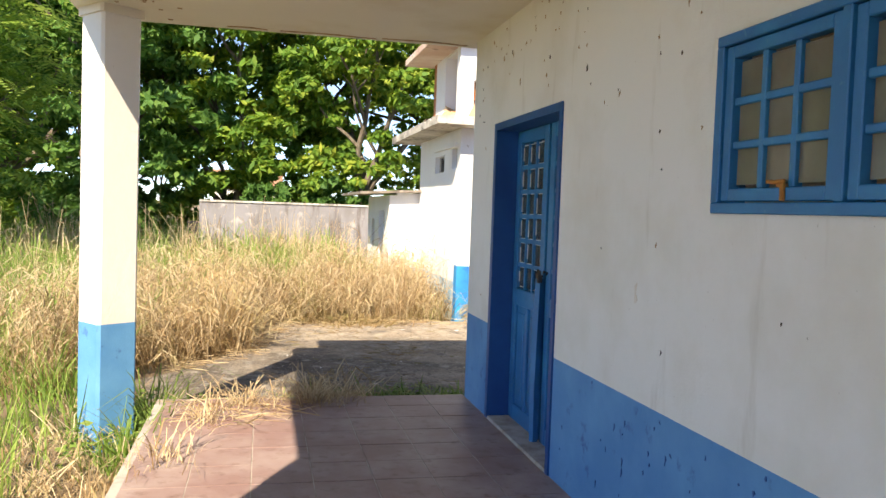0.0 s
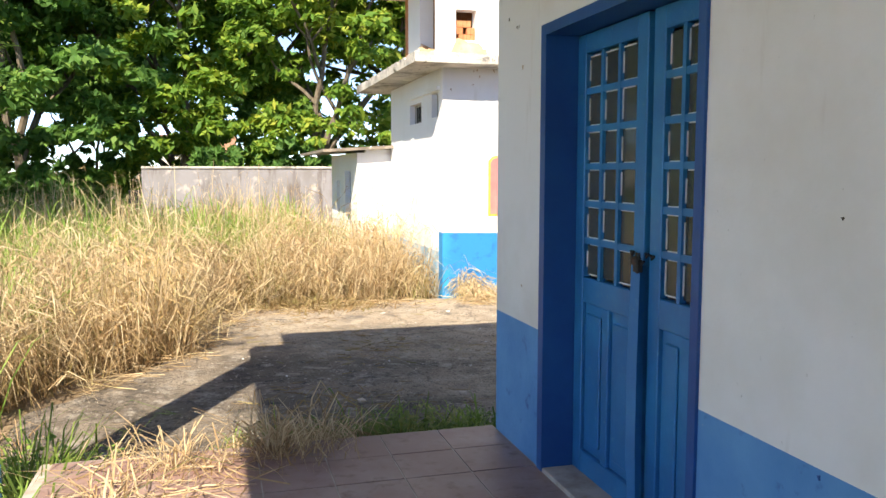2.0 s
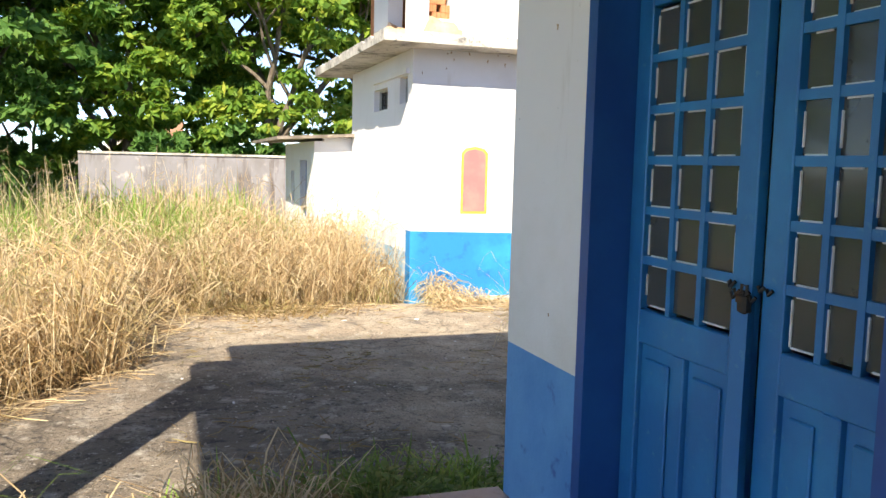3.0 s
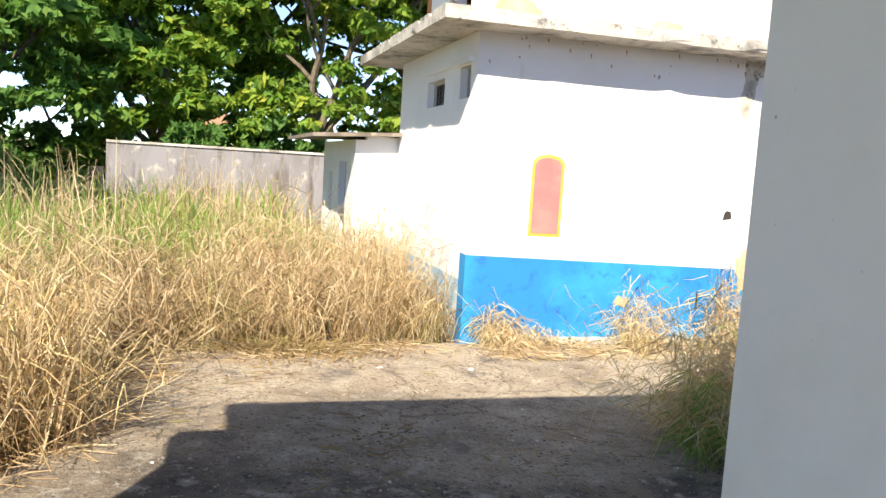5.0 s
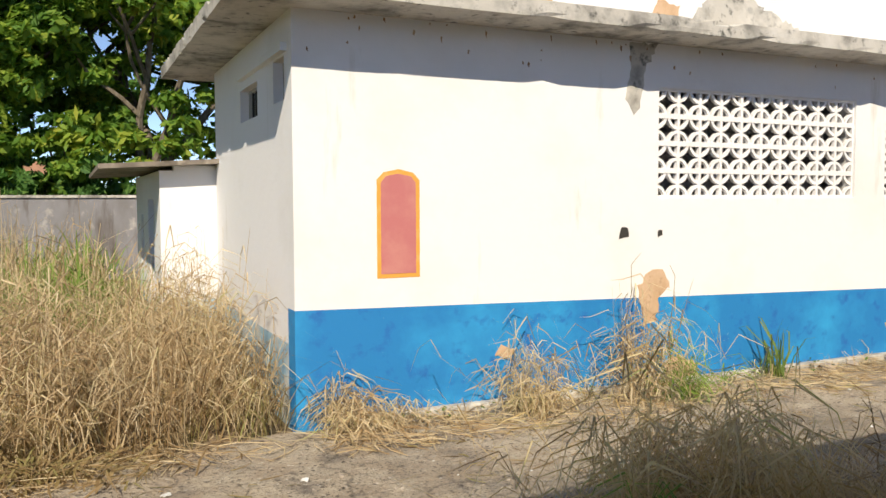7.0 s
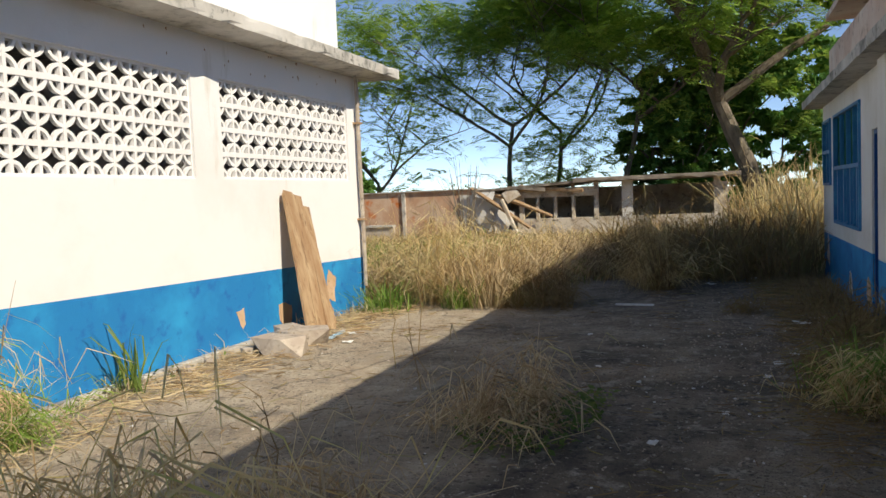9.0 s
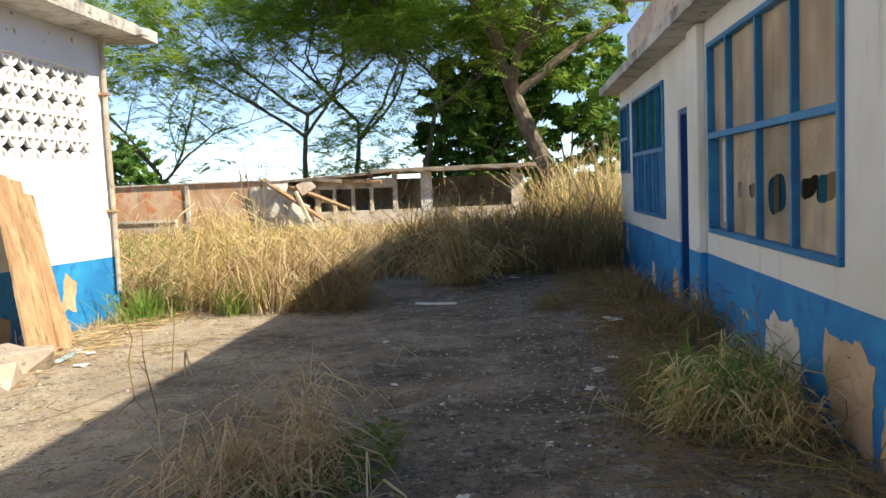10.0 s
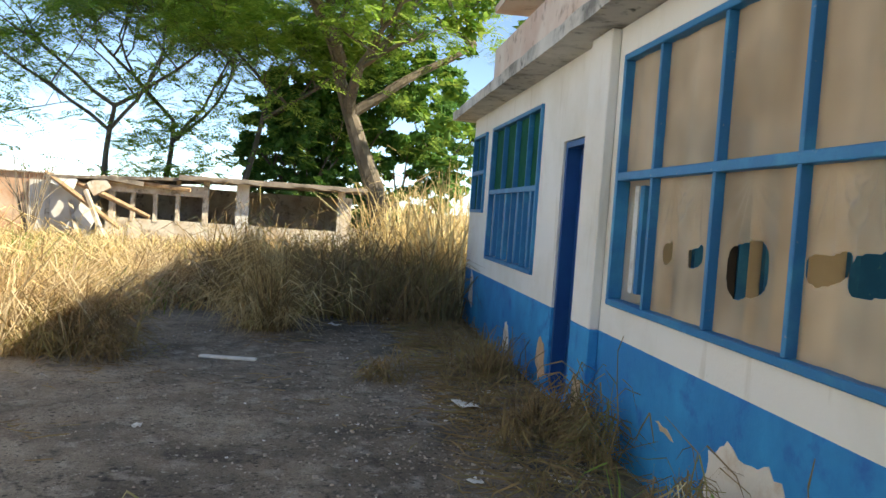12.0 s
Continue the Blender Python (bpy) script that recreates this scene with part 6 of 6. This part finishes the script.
# ---- trees ----
def tree(at, height, spread, leaf_mat, n_leaf, leaf, seed, label, crown_low=0.35, flat=0.7, fork=2, lean=(0, 0), fill=1.0, feather=False, girth=0.021, dense=1.0):
    """A tapered trunk with limbs, and a crown of leaves in clumps (or in feathery fronds) round the twigs."""
    r = random.Random(seed)
    rng = np.random.default_rng(seed)
    t = thing("tree", (at[0], at[1], -0.05), label, "tree", "trees round the place")
    tips, bm, last = [], bmesh.new(), 4 if feather else 3

    def grow(p, d, length, rad, depth):
        pts, q, bow = [p], p.copy(), 0.32 if depth else 0.10
        for i in range(5):
            d = (d + Vector((r.uniform(-bow, bow), r.uniform(-bow, bow), r.uniform(-0.10, 0.18)))).normalized()
            q = q + d * length / 5
            pts.append(q.copy())
        tube(bm, pts, [rad * (1 - 0.1 * i) for i in range(6)], 9 if depth == 0 else 7 if depth == 1 else 4)
        if depth >= last:
            tips.extend((pts[2], pts[4], pts[5]))
            return
        if depth == last - 1:
            tips.append(pts[5])
        for i in range(fork + (1 if depth else 2) - (1 if depth > 2 else 0)):
            b = r.uniform(0, 2 * math.pi)
            out = Vector((math.cos(b), math.sin(b), r.uniform(0.05, 0.7) * flat + 0.1)).normalized()
            grow(pts[r.choice((2, 3, 4, 5)) if depth else r.choice((4, 5, 5))], (d * 0.55 + out).normalized(),
                 (height * 0.30 * spread * r.uniform(0.8, 1.2) if depth == 0 else length * r.uniform(0.58, 0.82)), rad * (0.52 if depth else 0.5), depth + 1)
    grow(Vector((0, 0, 0)), Vector((lean[0], lean[1], 1)).normalized(), height * crown_low * 1.25, height * girth, 0)
    tips = np.array([list(p) for p in tips])
    k = height * 0.93 / tips[:, 2].max()
    for v in bm.verts:
        v.co.z *= k
    part("trunk", bm, M["bark"], t)
    tips[:, 2] *= k
    tips = tips[tips[:, 2] > height * crown_low * 0.5]
    reach = np.percentile(np.linalg.norm(tips[:, :2], axis=1), 90)
    m = int(fill * 120)
    a, q = rng.uniform(0, 2 * np.pi, m), rng.uniform(0, 1, m) ** 0.5
    zz = rng.uniform(crown_low * 0.55, 0.95, m)
    wide = reach * np.sin(np.clip((zz - crown_low * 0.3) / (1.02 - crown_low * 0.3), 0, 1) * np.pi) ** 0.5
    more = np.stack([np.cos(a) * q * wide, np.sin(a) * q * wide, zz * height], 1)
    tips = np.concatenate([tips, more])
    up = np.array([0.0, 0.0, 1.0])

    def unit(x):
        return x / np.maximum(np.linalg.norm(x, axis=1), 1e-6)[:, None]
    if feather:
        # fronds: a drooping rib with a leaflet on either side at each step
        per = 14
        nf = n_leaf // per
        pick = rng.integers(0, len(tips), nf)
        c = tips[pick] + rng.normal(0, 1, (nf, 3)) * np.array([0.55, 0.55, 0.24]) * dense
        b = rng.uniform(0, 2 * np.pi, nf)
        rib = unit(np.stack([np.cos(b), np.sin(b), rng.normal(-0.12, 0.28, nf)], 1))
        side = unit(np.cross(rib, up + rng.normal(0, 0.25, (nf, 3))))
        L = rng.uniform(0.45, 0.95, nf)
        i = np.arange(per)
        f = (i // 2 + 1) / (per / 2)
        g = np.where(i % 2, 1.0, -1.0)
        o = c[:, None] + rib[:, None] * (L[:, None] * f)[..., None] - up * (0.22 * L[:, None] * f ** 2)[..., None]
        u = side[:, None] * g[:, None] + rib[:, None] * 0.45 - up * 0.15
        s = leaf * (1.25 - 0.6 * f)[None, :, None] * rng.uniform(0.7, 1.2, (nf, 1, 1))
        w = rib[:, None] * 0.42
        v = np.stack([o, o + u * s - w * s, o + u * s * 2.0, o + u * s + w * s], 2).reshape(-1, 4, 3)
    else:
        # pads: leaves over the upper shell of flattened clumps, turned outwards and up
        size = height * rng.uniform(0.024, 0.058, len(tips)) * dense
        pick = rng.integers(0, len(tips), n_leaf)
        e = unit(rng.normal(0, 1, (n_leaf, 3)) + up * 0.35)
        c = tips[pick] + e * np.array([1.0, 1.0, 0.5]) * (size[pick] * rng.uniform(0.25, 1.12, n_leaf) ** 0.6)[:, None]
        n = unit(e * 0.6 + up * 0.55 + rng.normal(0, 0.5, (n_leaf, 3)))
        u = unit(np.cross(n, rng.normal(0, 1, (n_leaf, 3))))
        u[:, 2] -= 0.25
        w = unit(np.cross(u, n))
        s = leaf * rng.uniform(0.55, 1.3, n_leaf)[:, None]
        v = np.stack([c - u * s, c + w * s * 0.45, c + u * s, c - w * s * 0.45], 1)
    me = bpy.data.meshes.new("crown")
    me.from_pydata(v.reshape(-1, 3).tolist(), [], ((np.arange(len(v)) * 4)[:, None] + [0, 1, 2, 3]).tolist())
    me.materials.append(leaf_mat)
    o = new("crown", me)
    o.parent = t
    return t


L1, L2, L3 = M["leaf"], M["leaf_dark"], M["leaf_light"]
for k, (x, y, h, sp, mt, n, lf, low, fl, fi, lb) in enumerate((
        (-8.8, 19.0, 8.5, 1.0, L3, 40000, 0.09, 0.22, 0.5, 1.6, "feathery light green tree with drooping branches"),
        (-13.0, 26.0, 10.5, 1.0, L3, 42000, 0.10, 0.2, 0.5, 2.2, "feathery light green tree in the grass"),
        (-7.2, 30.5, 12.5, 1.1, L2, 42000, 0.17, 0.12, 0.6, 1.9, "dense dark green tree behind the grass"),
        (-2.6, 32.5, 12.8, 1.1, L1, 42000, 0.17, 0.15, 0.6, 1.4, "broad yellow-green tree behind the boundary wall"),
        (1.8, 31.5, 12.4, 1.0, L1, 34000, 0.165, 0.12, 0.6, 1.6, "broad green tree behind the boundary wall"),
        (6.2, 34.0, 12.5, 0.95, L1, 24000, 0.17, 0.16, 0.6, 1.2, "broad green tree behind the annex"),
        (-12.5, 38.0, 14.5, 1.2, L1, 24000, 0.22, 0.1, 0.6, 1.4, "dark green tree in the distance"),
        (-20.0, 33.0, 13.0, 1.2, L1, 26000, 0.22, 0.1, 0.6, 2.4, "green tree in the distance"),
        (-3.5, 43.0, 12.0, 1.1, L2, 9000, 0.24, 0.1, 0.6, 0.7, "dark green tree in the distance"),
        (10.5, 35.0, 10.0, 1.0, L1, 9000, 0.22, 0.2, 0.6, 1.0, "green tree behind the white building"),
        (34.5, 17.9, 12.6, 1.3, L3, 52000, 0.10, 0.26, 0.36, 0.8, "spreading feathery tree with dark limbs beyond the ruined shed"),
        (35.5, 16.3, 12.4, 1.1, L3, 48000, 0.10, 0.24, 0.6, 0.6, "slender many-limbed feathery tree beyond the ruined shed"),
        (35.0, 11.2, 6.6, 1.25, L2, 26000, 0.16, 0.14, 0.6, 2.2, "dense dark leaved tree behind the shed"),
        (37.0, 7.5, 8.0, 1.2, L2, 22000, 0.19, 0.14, 0.6, 2.2, "dense dark leaved tree behind the reeds"),
        (31.5, 7.9, 13.4, 1.1, L3, 56000, 0.10, 0.42, 0.45, 0.8, "tall thick grey-barked tree beyond the ruined shed"),
        (33.0, 13.1, 12.0, 0.95, L3, 48000, 0.10, 0.4, 0.5, 0.9, "slender tall tree beyond the ruined shed"),
        (31.0, 29.0, 11.0, 1.0, L3, 14000, 0.12, 0.25, 0.5, 0.8, "light green tree behind the white building"),
        (29.0, 2.5, 10.0, 1.0, L1, 9000, 0.2, 0.25, 0.6, 1.0, "green tree behind the low building"),
        (-15.5, 44.0, 15.0, 1.2, L2, 18000, 0.32, 0.08, 0.6, 2.2, "dark green tree in the distance"),
        (-27.0, 40.0, 14.0, 1.2, L2, 14000, 0.32, 0.08, 0.6, 2.0, "dark green tree in the distance"),
        (35.5, 24.6, 11.5, 1.1, L3, 26000, 0.10, 0.14, 0.5, 1.2, "light green tree behind the rust-stained wall"),
        (-7.5, 50.0, 9.0, 1.2, L2, 6000, 0.28, 0.06, 0.6, 0.8, "dark green tree in the distance"),
        (0.8, 50.0, 9.0, 1.2, L2, 6000, 0.28, 0.06, 0.6, 0.8, "dark green tree in the distance"),
        (46.0, 31.0, 5.0, 1.0, L2, 6000, 0.2, 0.1, 0.6, 1.0, "dark tree on the far skyline"))):
    thick = "thick" in lb
    tree((x, y), h, sp, mt, n, lf, 11 + k, lb, low, fl, fill=fi, feather=mt is L3, girth=0.031 if thick else 0.0115 if mt is L3 else 0.02, lean=(0.0, 0.14) if thick else (0, 0))
for k, (x, y, h) in enumerate(((-1.5, 29.2, 2.6), (0.8, 29.4, 2.9), (3.2, 29.6, 2.7), (-6.0, 33.0, 2.4), (-9.5, 34.0, 2.6))):
    sh = tree((x, y), h, 1.2, L2, 3500, 0.16, 60 + k, "dark bushy shrub behind the boundary wall", 0.12, 0.5, fill=0.5)
    sh.name = "shrub"
    tagged(sh, category="shrub", group="shrubs behind the wall")
bare = thing("bare_shrub", (24.5, 16.8, 0), "bare twiggy shrub in the dry grass", "shrub")
bm = bmesh.new()
r = random.Random(8)
for i in range(26):
    a, e = r.uniform(0, 6.28), r.uniform(0.4, 1.1)
    p = Vector((math.cos(a) * 0.3, math.sin(a) * 0.3, 1.0))
    q = Vector((math.cos(a) * e, math.sin(a) * e, r.uniform(1.6, 2.7)))
    tube(bm, [Vector((0, 0, 0)), p, q], [0.02, 0.014, 0.004], 4)
part("branch", bm, M["bark"], bare)

# ---- porch floor tiles ----
T = 0.335
bm = bmesh.new()
box(bm, 0.003, T - 0.004, 0.003, T - 0.004, -0.012, 0.0)
tile_mesh = mesh_of("floor_tile", bm, M["tile"])
rnd = random.Random(2)
for i in range(7):
    for j in range(25):
        o = new("floor_tile", tile_mesh)
        o.parent = porch_floor
        o.location = (-0.004 - (i + 1) * T, 7.715 - (j + 1) * T, PF + rnd.uniform(-0.0012, 0.0012))
bm = bmesh.new()
for i in range(7):
    for j in range(25, 40):
        x, y = -0.004 - (i + 1) * T, 7.715 - (j + 1) * T
        box(bm, x + 0.003, x + T - 0.004, y + 0.003, y + T - 0.004, PF - 0.012, PF)
tagged(part("floor_tile_rest", bm, M["tile"], porch_floor), kind="stuff")
